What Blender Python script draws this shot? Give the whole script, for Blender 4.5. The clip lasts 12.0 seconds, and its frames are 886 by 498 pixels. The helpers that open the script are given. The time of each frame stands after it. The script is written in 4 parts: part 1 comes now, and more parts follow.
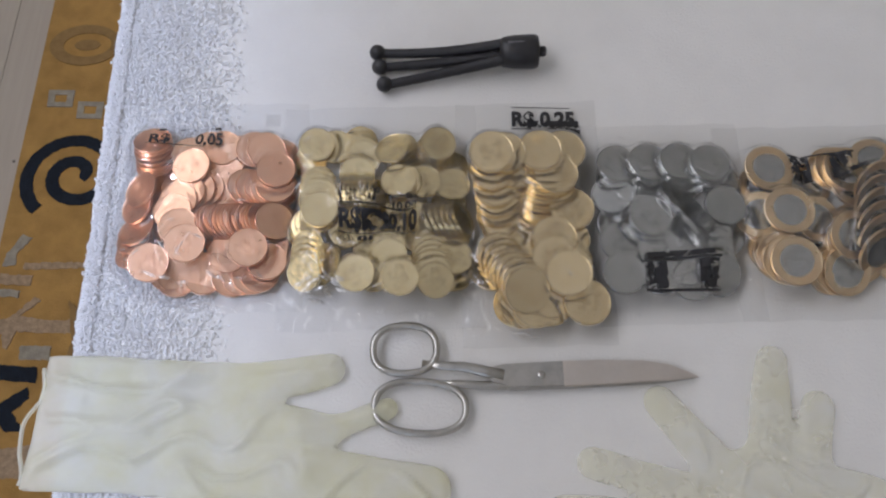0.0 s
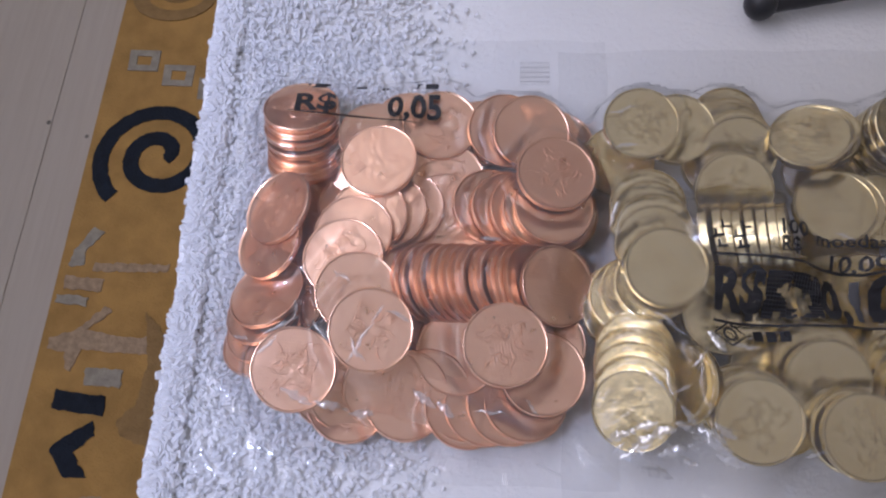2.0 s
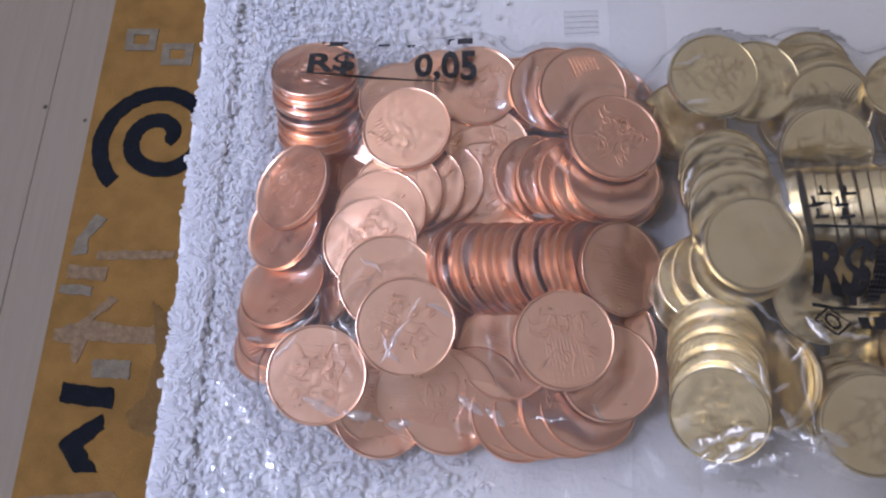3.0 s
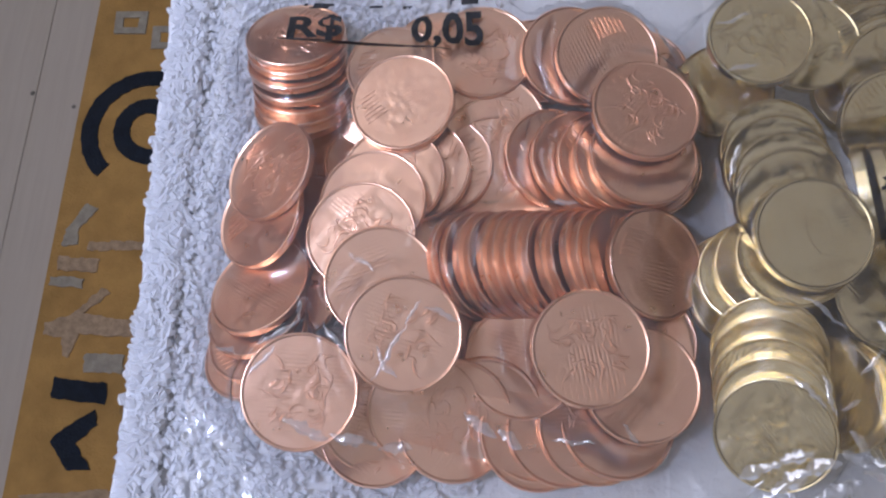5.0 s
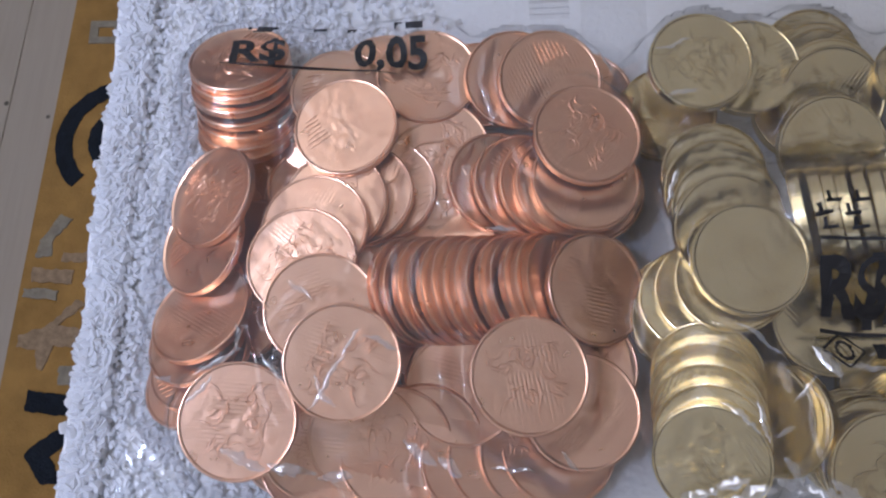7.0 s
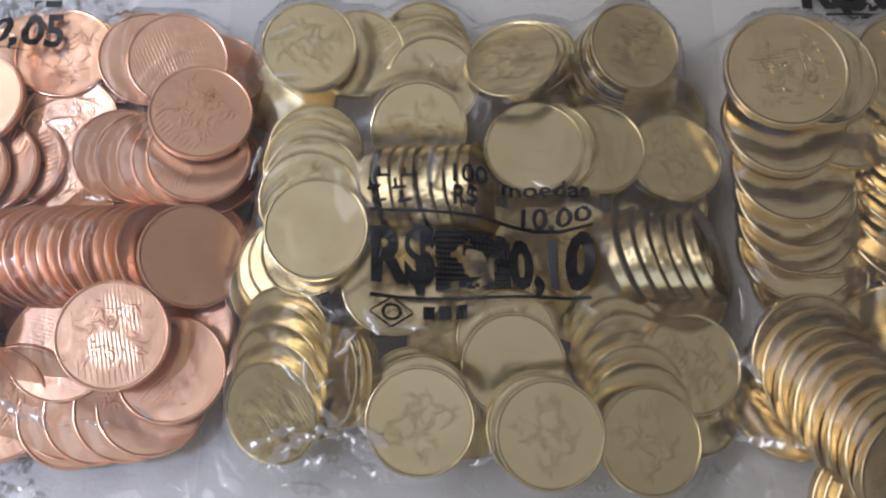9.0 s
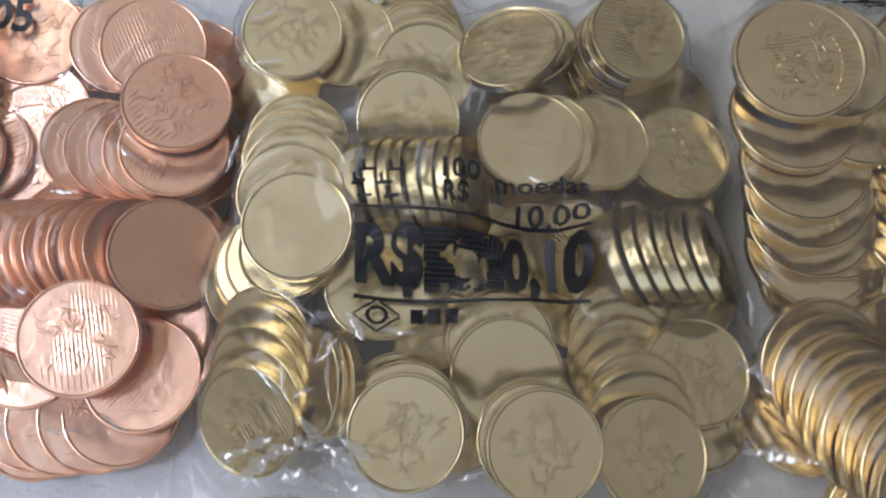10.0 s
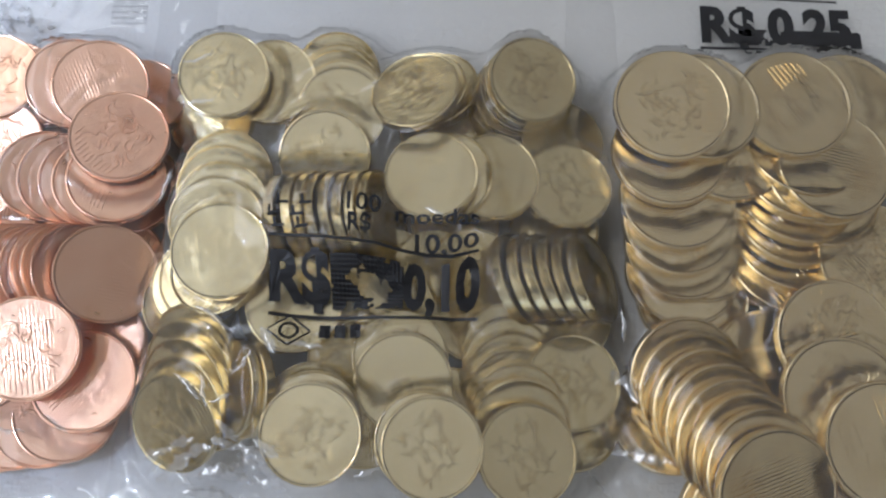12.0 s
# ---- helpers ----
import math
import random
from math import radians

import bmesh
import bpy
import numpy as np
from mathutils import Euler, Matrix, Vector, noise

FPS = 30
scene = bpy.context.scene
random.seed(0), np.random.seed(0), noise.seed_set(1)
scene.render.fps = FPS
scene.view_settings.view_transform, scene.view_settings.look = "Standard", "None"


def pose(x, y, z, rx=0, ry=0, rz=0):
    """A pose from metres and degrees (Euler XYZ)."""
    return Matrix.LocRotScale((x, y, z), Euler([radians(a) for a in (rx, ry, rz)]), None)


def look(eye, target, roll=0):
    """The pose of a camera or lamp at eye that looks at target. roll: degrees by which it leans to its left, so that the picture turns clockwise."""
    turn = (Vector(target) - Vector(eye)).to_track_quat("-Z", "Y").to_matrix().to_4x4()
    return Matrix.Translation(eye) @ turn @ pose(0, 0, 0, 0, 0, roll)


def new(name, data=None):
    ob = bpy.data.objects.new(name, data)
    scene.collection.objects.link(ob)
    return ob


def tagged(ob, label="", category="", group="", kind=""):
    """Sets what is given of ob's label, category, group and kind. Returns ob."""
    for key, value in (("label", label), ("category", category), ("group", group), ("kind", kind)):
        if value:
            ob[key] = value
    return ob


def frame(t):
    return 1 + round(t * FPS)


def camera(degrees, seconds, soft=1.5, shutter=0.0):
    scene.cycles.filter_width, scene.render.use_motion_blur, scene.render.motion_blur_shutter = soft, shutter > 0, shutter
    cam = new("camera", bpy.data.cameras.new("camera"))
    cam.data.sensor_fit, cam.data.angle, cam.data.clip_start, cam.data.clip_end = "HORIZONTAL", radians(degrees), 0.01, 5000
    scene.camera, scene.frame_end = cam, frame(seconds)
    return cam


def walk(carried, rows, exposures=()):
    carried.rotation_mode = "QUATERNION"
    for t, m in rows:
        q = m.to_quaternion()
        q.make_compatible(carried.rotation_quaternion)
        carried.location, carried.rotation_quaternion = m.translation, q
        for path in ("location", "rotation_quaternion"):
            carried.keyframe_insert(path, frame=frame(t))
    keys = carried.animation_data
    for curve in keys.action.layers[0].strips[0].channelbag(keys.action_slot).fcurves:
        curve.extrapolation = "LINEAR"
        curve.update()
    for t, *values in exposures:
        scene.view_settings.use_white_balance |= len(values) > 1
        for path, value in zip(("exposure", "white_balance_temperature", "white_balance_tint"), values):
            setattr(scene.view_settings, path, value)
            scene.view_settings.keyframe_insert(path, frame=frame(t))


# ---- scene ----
cam = camera(58.0, 12.0, soft=2.2)
PATH = [
    (0, 0.03112, -0.16952, 0.41177, 21.033, -0.162, -1.588),
    (0.5, -0.01525, -0.12843, 0.31908, 21.392, 1.544, 0.301),
    (1, -0.04771, -0.09163, 0.26365, 21.020, 3.238, 1.334),
    (1.5, -0.06041, -0.06974, 0.23198, 20.742, 3.717, 2.201),
    (2, -0.06829, -0.05728, 0.20521, 19.957, 3.938, 2.236),
    (2.5, -0.07359, -0.05471, 0.18962, 19.271, 4.393, 1.451),
    (3, -0.07865, -0.04679, 0.17859, 18.220, 4.893, 0.904),
    (3.2, -0.07553, -0.04599, 0.17582, 18.247, 5.106, 0.748),
    (4.8, -0.08029, -0.03463, 0.15731, 17.245, 5.505, 0.806),
    (5, -0.08116, -0.03766, 0.15508, 17.194, 5.137, 0.468),
    (5.5, -0.07975, -0.03506, 0.15110, 16.994, 5.046, -0.106),
    (6, -0.07919, -0.03163, 0.15212, 16.950, 5.119, 0.004),
    (6.5, -0.07745, -0.03311, 0.15404, 17.650, 4.787, 0.110),
    (6.7, -0.07536, -0.03350, 0.15427, 17.581, 4.773, -0.129),
    (8.3, -0.04122, -0.03403, 0.16291, 16.562, 0.015, -0.395),
    (8.5, -0.02945, -0.03507, 0.16355, 16.277, -0.170, -0.656),
    (9, -0.00601, -0.04105, 0.16287, 16.560, -0.038, -0.870),
    (9.5, -0.00245, -0.04215, 0.15519, 17.099, -0.207, -0.657),
    (10, -0.00396, -0.03787, 0.15379, 16.310, -0.113, -0.535),
    (10.5, -0.00399, -0.03926, 0.15326, 15.975, -0.294, -0.753),
    (11, -0.00293, -0.03848, 0.15708, 16.542, -0.373, -0.510),
    (11.5, 0.00204, -0.03654, 0.15770, 16.647, -0.397, -0.512),
    (12, 0.01418, -0.03818, 0.17369, 16.090, -0.509, -0.153),
]
walk(cam, [(t, pose(x, y, z, rx, ry, rz)) for t, x, y, z, rx, ry, rz in PATH],
     exposures=[(0.0, -0.1, 6200, 17), (1.0, -0.16, 6100, 25), (2.5, -0.22, 5850, 26), (6.7, -0.3, 5750, 20), (8.3, -0.38, 6350, 20), (9.5, -0.08, 6050, 15), (12.0, -0.05, 5880, 12)])

# ---- light ----
FLOOR = -0.549          # the towel's surface is z = 0
WEST, EAST, SOUTH, NORTH, CEIL = -1.0, 1.9, -1.7, 1.9, 2.15
WIN_Y0, WIN_Y1, WIN_Z0, WIN_Z1 = -0.9, 1.5, 0.9, 1.95     # west window opening, out of view; its top ends the bright patch
DOOR_X0, DOOR_X1, DOOR_Z1 = -0.95, 0.0, 1.5                    # glazed door, south

world = bpy.data.worlds.new("sky")
scene.world = world
world.use_nodes = True
wn = world.node_tree
sky = wn.nodes.new("ShaderNodeTexSky")
sky.sky_type, sky.sun_disc = "NISHITA", False
sky.sun_elevation, sky.sun_rotation = radians(62), radians(263)
wn.links.new(sky.outputs[0], wn.nodes["Background"].inputs[0])
wn.nodes["Background"].inputs[1].default_value = 0.12


def lamp(name, kind, m, energy, colour, **more):
    d = bpy.data.lights.new(name, kind)
    d.energy, d.color = energy, colour
    for key, value in more.items():
        if key == "angle":
            d.angle = value
        if key == "size":
            d.shape, d.size, d.size_y = "RECTANGLE", value[0], value[1]
    ob = new(name, d)
    ob.matrix_world = m
    return ob


# Cool, wide sun lamp added for sky light; the window's top cuts it.
lamp("sun", "SUN", look((-2, -0.25, 3.84), (0, 0, 0)), 3.6, (0.58, 0.71, 1.0), angle=radians(8))
lamp("window_daylight", "AREA", look((WEST - 0.05, 0.3, 1.41), (0, 0.3, 0.9)), 19, (0.98, 0.97, 0.93), size=(2.3, 0.95))
lamp("door_daylight", "AREA", look((-0.475, SOUTH - 0.05, 0.5), (-0.475, 0, 0.5)), 3.5, (0.95, 0.96, 0.96), size=(0.9, 1.9))

# ---- materials ----


class Nodes:
    """A material with a Principled shader and short ways to its nodes."""

    def __init__(self, name, colour=(0.8, 0.8, 0.8), rough=0.5, metal=0.0, **more):
        self.mat = bpy.data.materials.new(name)
        self.mat.use_nodes = True
        self.tree = self.mat.node_tree
        self.shader = self.tree.nodes["Principled BSDF"]
        self.out = self.tree.nodes["Material Output"]
        self.shader.inputs["Base Color"].default_value = (*colour, 1)
        self.shader.inputs["Roughness"].default_value = rough
        self.shader.inputs["Metallic"].default_value = metal
        for key, value in more.items():
            self.shader.inputs[key.replace("_", " ")].default_value = value
        self.place = self.add("TexCoord").outputs["Object"]

    def add(self, kind, **values):
        n = self.tree.nodes.new("ShaderNode" + kind)
        for key, value in values.items():
            n.inputs[key.replace("_", " ")].default_value = value
        return n

    def link(self, a, b):
        self.tree.links.new(a, b)

    def noise(self, scale, detail=4, rough=0.6, where=None):
        n = self.add("TexNoise", Scale=scale, Detail=detail, Roughness=rough)
        self.link(where or self.place, n.inputs["Vector"])
        return n.outputs["Fac"]

    def ramp(self, fac, *stops):
        n = self.add("ValToRGB")
        e = n.color_ramp.elements
        while len(e) < len(stops):
            e.new(0.5)
        for el, (at, colour) in zip(e, stops):
            el.position, el.color = at, (*colour, 1) if len(colour) == 3 else colour
        self.link(fac, n.inputs["Fac"])
        return n.outputs["Color"]

    def mix(self, fac, a, b, blend="MIX"):
        n = self.add("Mix")
        n.data_type, n.blend_type = "RGBA", blend
        for value, slot in ((fac, n.inputs[0]), (a, n.inputs[6]), (b, n.inputs[7])):
            if isinstance(value, (int, float)):
                slot.default_value = value
            elif isinstance(value, tuple):
                slot.default_value = (*value, 1)
            else:
                self.link(value, slot)
        return n.outputs[2]

    def math(self, op, a, b=0.0):
        n = self.add("Math")
        n.operation = op
        for value, slot in ((a, n.inputs[0]), (b, n.inputs[1])):
            if isinstance(value, (int, float)):
                slot.default_value = value
            else:
                self.link(value, slot)
        return n.outputs[0]

    def bump(self, height, strength, distance, before=None):
        n = self.add("Bump", Strength=strength, Distance=distance)
        self.link(height, n.inputs["Height"])
        if before:
            self.link(before, n.inputs["Normal"])
        self.link(n.outputs[0], self.shader.inputs["Normal"])
        return n.outputs[0]

    def colour(self, socket):
        self.link(socket, self.shader.inputs["Base Color"])

    def rough(self, fac, low, high):
        self.link(self.ramp(fac, (0.3, (low,) * 3), (0.7, (high,) * 3)), self.shader.inputs["Roughness"])


def metal_mat(name, colour, dull, rough=(0.27, 0.35), relief=0.5):
    """Struck coin metal: satin field, tarnish, soft embossed relief."""
    m = Nodes(name, colour, 0.3, 1.0)
    luck = m.add("ObjectInfo").outputs["Random"]
    shift = m.add("VectorMath")
    shift.operation = "ADD"
    far = m.math("MULTIPLY", luck, 7.0)
    both = m.add("CombineXYZ")
    m.link(far, both.inputs[0]), m.link(far, both.inputs[1])
    m.link(m.place, shift.inputs[0]), m.link(both.outputs[0], shift.inputs[1])
    at = shift.outputs[0]
    stain = m.noise(90, 4, 0.6, at)
    base = m.mix(m.ramp(stain, (0.45, (0, 0, 0)), (0.9, (1, 1, 1))), colour, dull)
    base = m.mix(m.math("MULTIPLY", luck, 0.35), base, tuple(min(1, c * 1.12) for c in colour))
    m.colour(base)
    m.rough(m.noise(260, 3, 0.6, at), *rough)
    fine = m.bump(m.noise(2600, 2, 0.5, at), 0.06, 0.0001)
    # relief in the middle of the face only
    ln = m.add("VectorMath")
    ln.operation = "LENGTH"
    flat = m.add("VectorMath")
    flat.operation = "MULTIPLY"
    flat.inputs[1].default_value = (1, 1, 0)
    m.link(m.place, flat.inputs[0]), m.link(flat.outputs[0], ln.inputs[0])
    mask = m.ramp(ln.outputs["Value"], (0.0065, (1, 1, 1)), (0.009, (0, 0, 0)))
    form = m.ramp(m.noise(420, 2, 0.4, at), (0.38, (0, 0, 0)), (0.62, (1, 1, 1)))
    # hatched grounds, as struck behind the figures
    hatch = m.add("TexWave", Scale=420.0, Distortion=0.0)
    hatch.bands_direction = "Y"
    m.link(at, hatch.inputs["Vector"])
    zone = m.ramp(m.noise(120, 1, 0.5, at), (0.5, (0, 0, 0)), (0.56, (1, 1, 1)))
    form = m.mix(m.math("MULTIPLY", zone, 0.7), form, hatch.outputs["Fac"])
    both2 = m.mix(1.0, form, mask, "MULTIPLY")
    m.bump(both2, relief, 0.00012, fine)
    return m.mat


COPPER = metal_mat("copper_plated_steel", (0.95, 0.58, 0.375), (0.87, 0.47, 0.28))
BRASS = metal_mat("bronze_plated_steel", (0.77, 0.645, 0.37), (0.65, 0.5, 0.24), (0.19, 0.27), 0.4)
GOLD = metal_mat("yellow_bronze", (0.8, 0.65, 0.38), (0.68, 0.5, 0.24), (0.19, 0.27), 0.4)
STEEL = metal_mat("coin_steel", (0.5, 0.51, 0.5), (0.37, 0.37, 0.37), (0.18, 0.26), 0.4)
RING = metal_mat("gilt_ring", (0.8, 0.62, 0.38), (0.66, 0.47, 0.26))


def film_mat():
    """Thin clear polythene: mostly see-through, glossy, slightly milky, crinkled."""
    m = Nodes("clear_polythene")
    m.tree.nodes.remove(m.shader)
    clear = m.add("BsdfTransparent")
    clear.inputs[0].default_value = (0.97, 0.97, 0.97, 1)
    gloss = m.add("BsdfGlossy", Roughness=0.05)
    milk = m.add("BsdfDiffuse")
    milk.inputs[0].default_value = (0.8, 0.81, 0.83, 1)
    b1 = m.add("Bump", Strength=0.15, Distance=0.004)
    ridge = m.math("ABSOLUTE", m.math("SUBTRACT", m.noise(95, 2, 0.45), 0.5))
    m.link(ridge, b1.inputs["Height"])
    b2 = m.add("Bump", Strength=0.12, Distance=0.003)
    m.link(m.noise(55, 2, 0.5), b2.inputs["Height"])
    m.link(b2.outputs[0], b1.inputs["Normal"])
    for s in (gloss, milk):
        m.link(b1.outputs[0], s.inputs["Normal"])
    f = m.add("Fresnel", IOR=1.45)
    m.link(b1.outputs[0], f.inputs["Normal"])
    a = m.add("MixShader")
    a.inputs[0].default_value = 0.048
    m.link(clear.outputs[0], a.inputs[1]), m.link(milk.outputs[0], a.inputs[2])
    b = m.add("MixShader")
    m.link(m.math("MULTIPLY", f.outputs[0], 1.45), b.inputs[0])
    m.link(a.outputs[0], b.inputs[1]), m.link(gloss.outputs[0], b.inputs[2])
    m.link(b.outputs[0], m.out.inputs[0])
    return m.mat


FILM = film_mat()


def glint_mat():
    """Whitened, glossy strip that stands for the glint along a crease."""
    m = Nodes("crease_glint")
    m.tree.nodes.remove(m.shader)
    clear, gloss, milk = m.add("BsdfTransparent"), m.add("BsdfGlossy", Roughness=0.12), m.add("BsdfDiffuse")
    milk.inputs[0].default_value = (0.93, 0.94, 0.96, 1)
    a, b = m.add("MixShader"), m.add("MixShader")
    a.inputs[0].default_value, b.inputs[0].default_value = 0.75, 0.42
    m.link(milk.outputs[0], a.inputs[1]), m.link(gloss.outputs[0], a.inputs[2])
    m.link(clear.outputs[0], b.inputs[1]), m.link(a.outputs[0], b.inputs[2])
    m.link(b.outputs[0], m.out.inputs[0])
    return m.mat


GLINT = glint_mat()


def plain(name, colour, rough, dark=0.75, scale=40, bump=0.0, fine=400, metal=0.0, depth=0.0005, **more):
    m = Nodes(name, colour, rough, metal, **more)
    n = m.noise(scale, 4)
    m.colour(m.mix(m.ramp(n, (0.35, (0, 0, 0)), (0.7, (1, 1, 1))), colour, tuple(c * dark for c in colour)))
    if bump:
        m.bump(m.noise(fine, 3), bump, depth)
    return m.mat


INK = plain("black_ink", (0.012, 0.012, 0.014), 0.45, 1.6, 300)
TOWEL = plain("white_terry", (0.74, 0.73, 0.7), 0.95, 0.95, 25, 0.5, 600, depth=0.001)


def pile_mat():
    """Loose cotton loops: light goes through them as well as off them."""
    # Paler than the cloth: the brighter light on this side is in the colour.
    m = Nodes("terry_pile", (0.89, 0.89, 0.89), 0.95)
    thin = m.add("BsdfTranslucent")
    thin.inputs[0].default_value = (0.89, 0.89, 0.89, 1)
    a = m.add("MixShader")
    a.inputs[0].default_value = 0.45
    m.link(m.shader.outputs[0], a.inputs[1]), m.link(thin.outputs[0], a.inputs[2])
    m.link(a.outputs[0], m.out.inputs[0])
    return m.mat


PILE = pile_mat()
RUBBER = plain("black_rubber", (0.012, 0.012, 0.014), 0.42, 1.8, 200, 0.15, 900)
CHROME = plain("worn_steel", (0.5, 0.49, 0.46), 0.28, 0.75, 90, 0.1, 700, 1.0, 0.0002)
BLADE = plain("blade_steel", (0.68, 0.63, 0.58), 0.34, 0.88, 50, 0.1, 900, 1.0, 0.0001)
OCHRE = plain("ochre_wool", (0.55, 0.32, 0.095), 0.95, 0.72, 30, 0.9, 420, depth=0.0015)
NAVY = plain("navy_wool", (0.012, 0.02, 0.036), 0.95, 0.6, 120, 0.9, 420, depth=0.0015)
PALE = plain("pale_grey_wool", (0.44, 0.4, 0.33), 0.95, 0.7, 90, 0.9, 420, depth=0.0015)
FADED = plain("faded_mauve_wool", (0.52, 0.38, 0.25), 0.95, 0.65, 160, 0.9, 420, depth=0.0015)
OLIVE = plain("olive_wool", (0.37, 0.23, 0.09), 0.95, 0.75, 90, 0.9, 420, depth=0.0015)
WALL = plain("wall_plaster", (0.78, 0.76, 0.71), 0.9, 0.94, 2, 0.3, 60)
CEILING = plain("ceiling_paint", (0.87, 0.86, 0.83), 0.9, 0.97, 2, 0.2, 60)
FRAME = plain("white_gloss_paint", (0.75, 0.75, 0.73), 0.4, 0.92, 9)
TABLE = plain("table_wood", (0.26, 0.15, 0.08), 0.5, 0.7, 12, 0.2, 90)


def board_mat():
    """Limed boards: pale grey, long grain, dark specks."""
    m = Nodes("limed_board", (0.44, 0.41, 0.37), 0.7)
    luck = m.add("ObjectInfo").outputs["Random"]
    stretch = m.add("Mapping")
    stretch.inputs["Scale"].default_value = (60, 3, 1)
    m.link(m.place, stretch.inputs[0])
    grain = m.noise(2.2, 5, 0.65, stretch.outputs[0])
    c = m.mix(m.ramp(grain, (0.3, (0, 0, 0)), (0.75, (1, 1, 1))), (0.53, 0.465, 0.39), (0.6, 0.54, 0.46))
    c = m.mix(m.math("MULTIPLY", luck, 0.35), c, (0.49, 0.43, 0.365))
    v = m.add("TexVoronoi", Scale=17.0)
    m.link(m.place, v.inputs["Vector"])
    speck = m.ramp(v.outputs["Distance"], (0.035, (1, 1, 1)), (0.06, (0, 0, 0)))
    c = m.mix(m.math("MULTIPLY", speck, 0.85), c, (0.04, 0.035, 0.03))
    m.colour(c)
    m.bump(grain, 0.25, 0.001)
    return m.mat


BOARD = board_mat()


def latex_mat(name, clear_share):
    """Thin powdered latex: cream, lets light through."""
    m = Nodes(name, (0.82, 0.8, 0.6), 0.5)
    n = m.noise(40, 3)
    tone = m.mix(m.ramp(n, (0.3, (0, 0, 0)), (0.75, (1, 1, 1))), (0.93, 0.93, 0.86), (0.89, 0.87, 0.6))
    m.colour(tone)
    m.bump(m.noise(120, 3), 0.5, 0.002)
    thin = m.add("BsdfTranslucent")
    m.link(tone, thin.inputs[0])
    clear = m.add("BsdfTransparent")
    a, b = m.add("MixShader"), m.add("MixShader")
    a.inputs[0].default_value, b.inputs[0].default_value = 0.4, clear_share
    m.link(m.shader.outputs[0], a.inputs[1]), m.link(thin.outputs[0], a.inputs[2])
    m.link(a.outputs[0], b.inputs[1]), m.link(clear.outputs[0], b.inputs[2])
    m.link(b.outputs[0], m.out.inputs[0])
    return m.mat


LATEX = latex_mat("cream_latex", 0.48)
SHEER = latex_mat("sheer_latex", 0.72)

# ---- builders ----


def mesh_of(name, bm, *mats, smooth=False):
    me = bpy.data.meshes.new(name)
    bm.to_mesh(me)
    bm.free()
    for m in mats:
        me.materials.append(m)
    if smooth:
        me.shade_smooth()
    return me


def part(name, bm, material, parent=None, label="", smooth=False):
    """One mesh object under a thing or under a part."""
    ob = new(name, mesh_of(name, bm, material, smooth=smooth) if isinstance(bm, bmesh.types.BMesh) else bm)
    if parent:
        ob.parent = parent
        base = parent
        while base:
            ob.location -= base.location
            base = base.parent
    if label:
        ob["label"] = label
    return ob


def base(name, x, y, z, label, category, group="", kind=""):
    ob = new(name)
    ob.empty_display_size = 0.02
    ob.location = (x, y, z)
    return tagged(ob, label, category, group, kind)


def box(bm, x0, x1, y0, y1, z0, z1, bevel=0.0):
    made = bmesh.ops.create_cube(bm, size=1, matrix=Matrix.Translation(((x0 + x1) / 2, (y0 + y1) / 2, (z0 + z1) / 2)) @ Matrix.Diagonal((x1 - x0, y1 - y0, z1 - z0, 1)))
    if bevel:
        edges = list({e for v in made["verts"] for e in v.link_edges})
        bmesh.ops.bevel(bm, geom=edges, offset=bevel, segments=2, affect="EDGES")
    return bm


def boxed(*a, **k):
    return box(bmesh.new(), *a, **k)


def slab(outline, z0, z1, bevel=0.0, bm=None):
    """An outline of (x, y), extruded from z0 to z1."""
    bm = bm or bmesh.new()
    low = [bm.verts.new((x, y, z0)) for x, y in outline]
    top = [bm.verts.new((x, y, z1)) for x, y in outline]
    bm.faces.new(low[::-1])
    cap = bm.faces.new(top)
    for i in range(len(low)):
        j = (i + 1) % len(low)
        bm.faces.new((low[i], low[j], top[j], top[i]))
    bmesh.ops.recalc_face_normals(bm, faces=bm.faces[:])
    if bevel:
        bmesh.ops.bevel(bm, geom=list(cap.edges), offset=bevel, segments=2, affect="EDGES")
    return bm


def tube(points, radii, closed=False, sides=14, flat=1.0):
    """A round bar swept along points; flat squeezes it in z."""
    bm = bmesh.new()
    pts = [Vector(p) for p in points]
    n = len(pts)
    rings = []
    for i, p in enumerate(pts):
        a = pts[(i - 1) % n] if closed or i else p
        b = pts[(i + 1) % n] if closed or i < n - 1 else p
        way = (b - a).normalized()
        side = way.cross(Vector((0, 0, 1)))
        side = side.normalized() if side.length > 1e-6 else Vector((1, 0, 0))
        up = side.cross(way)
        r = radii[i] if isinstance(radii, (list, tuple)) else radii
        rings.append([bm.verts.new(p + side * r * math.cos(u) + up * r * flat * math.sin(u)) for u in (2 * math.pi * k / sides for k in range(sides))])
    for i in range(n if closed else n - 1):
        a, b = rings[i], rings[(i + 1) % n]
        for k in range(sides):
            bm.faces.new((a[k], a[(k + 1) % sides], b[(k + 1) % sides], b[k]))
    if not closed:
        bm.faces.new(rings[0][::-1]), bm.faces.new(rings[-1])
    bmesh.ops.recalc_face_normals(bm, faces=bm.faces[:])
    return bm


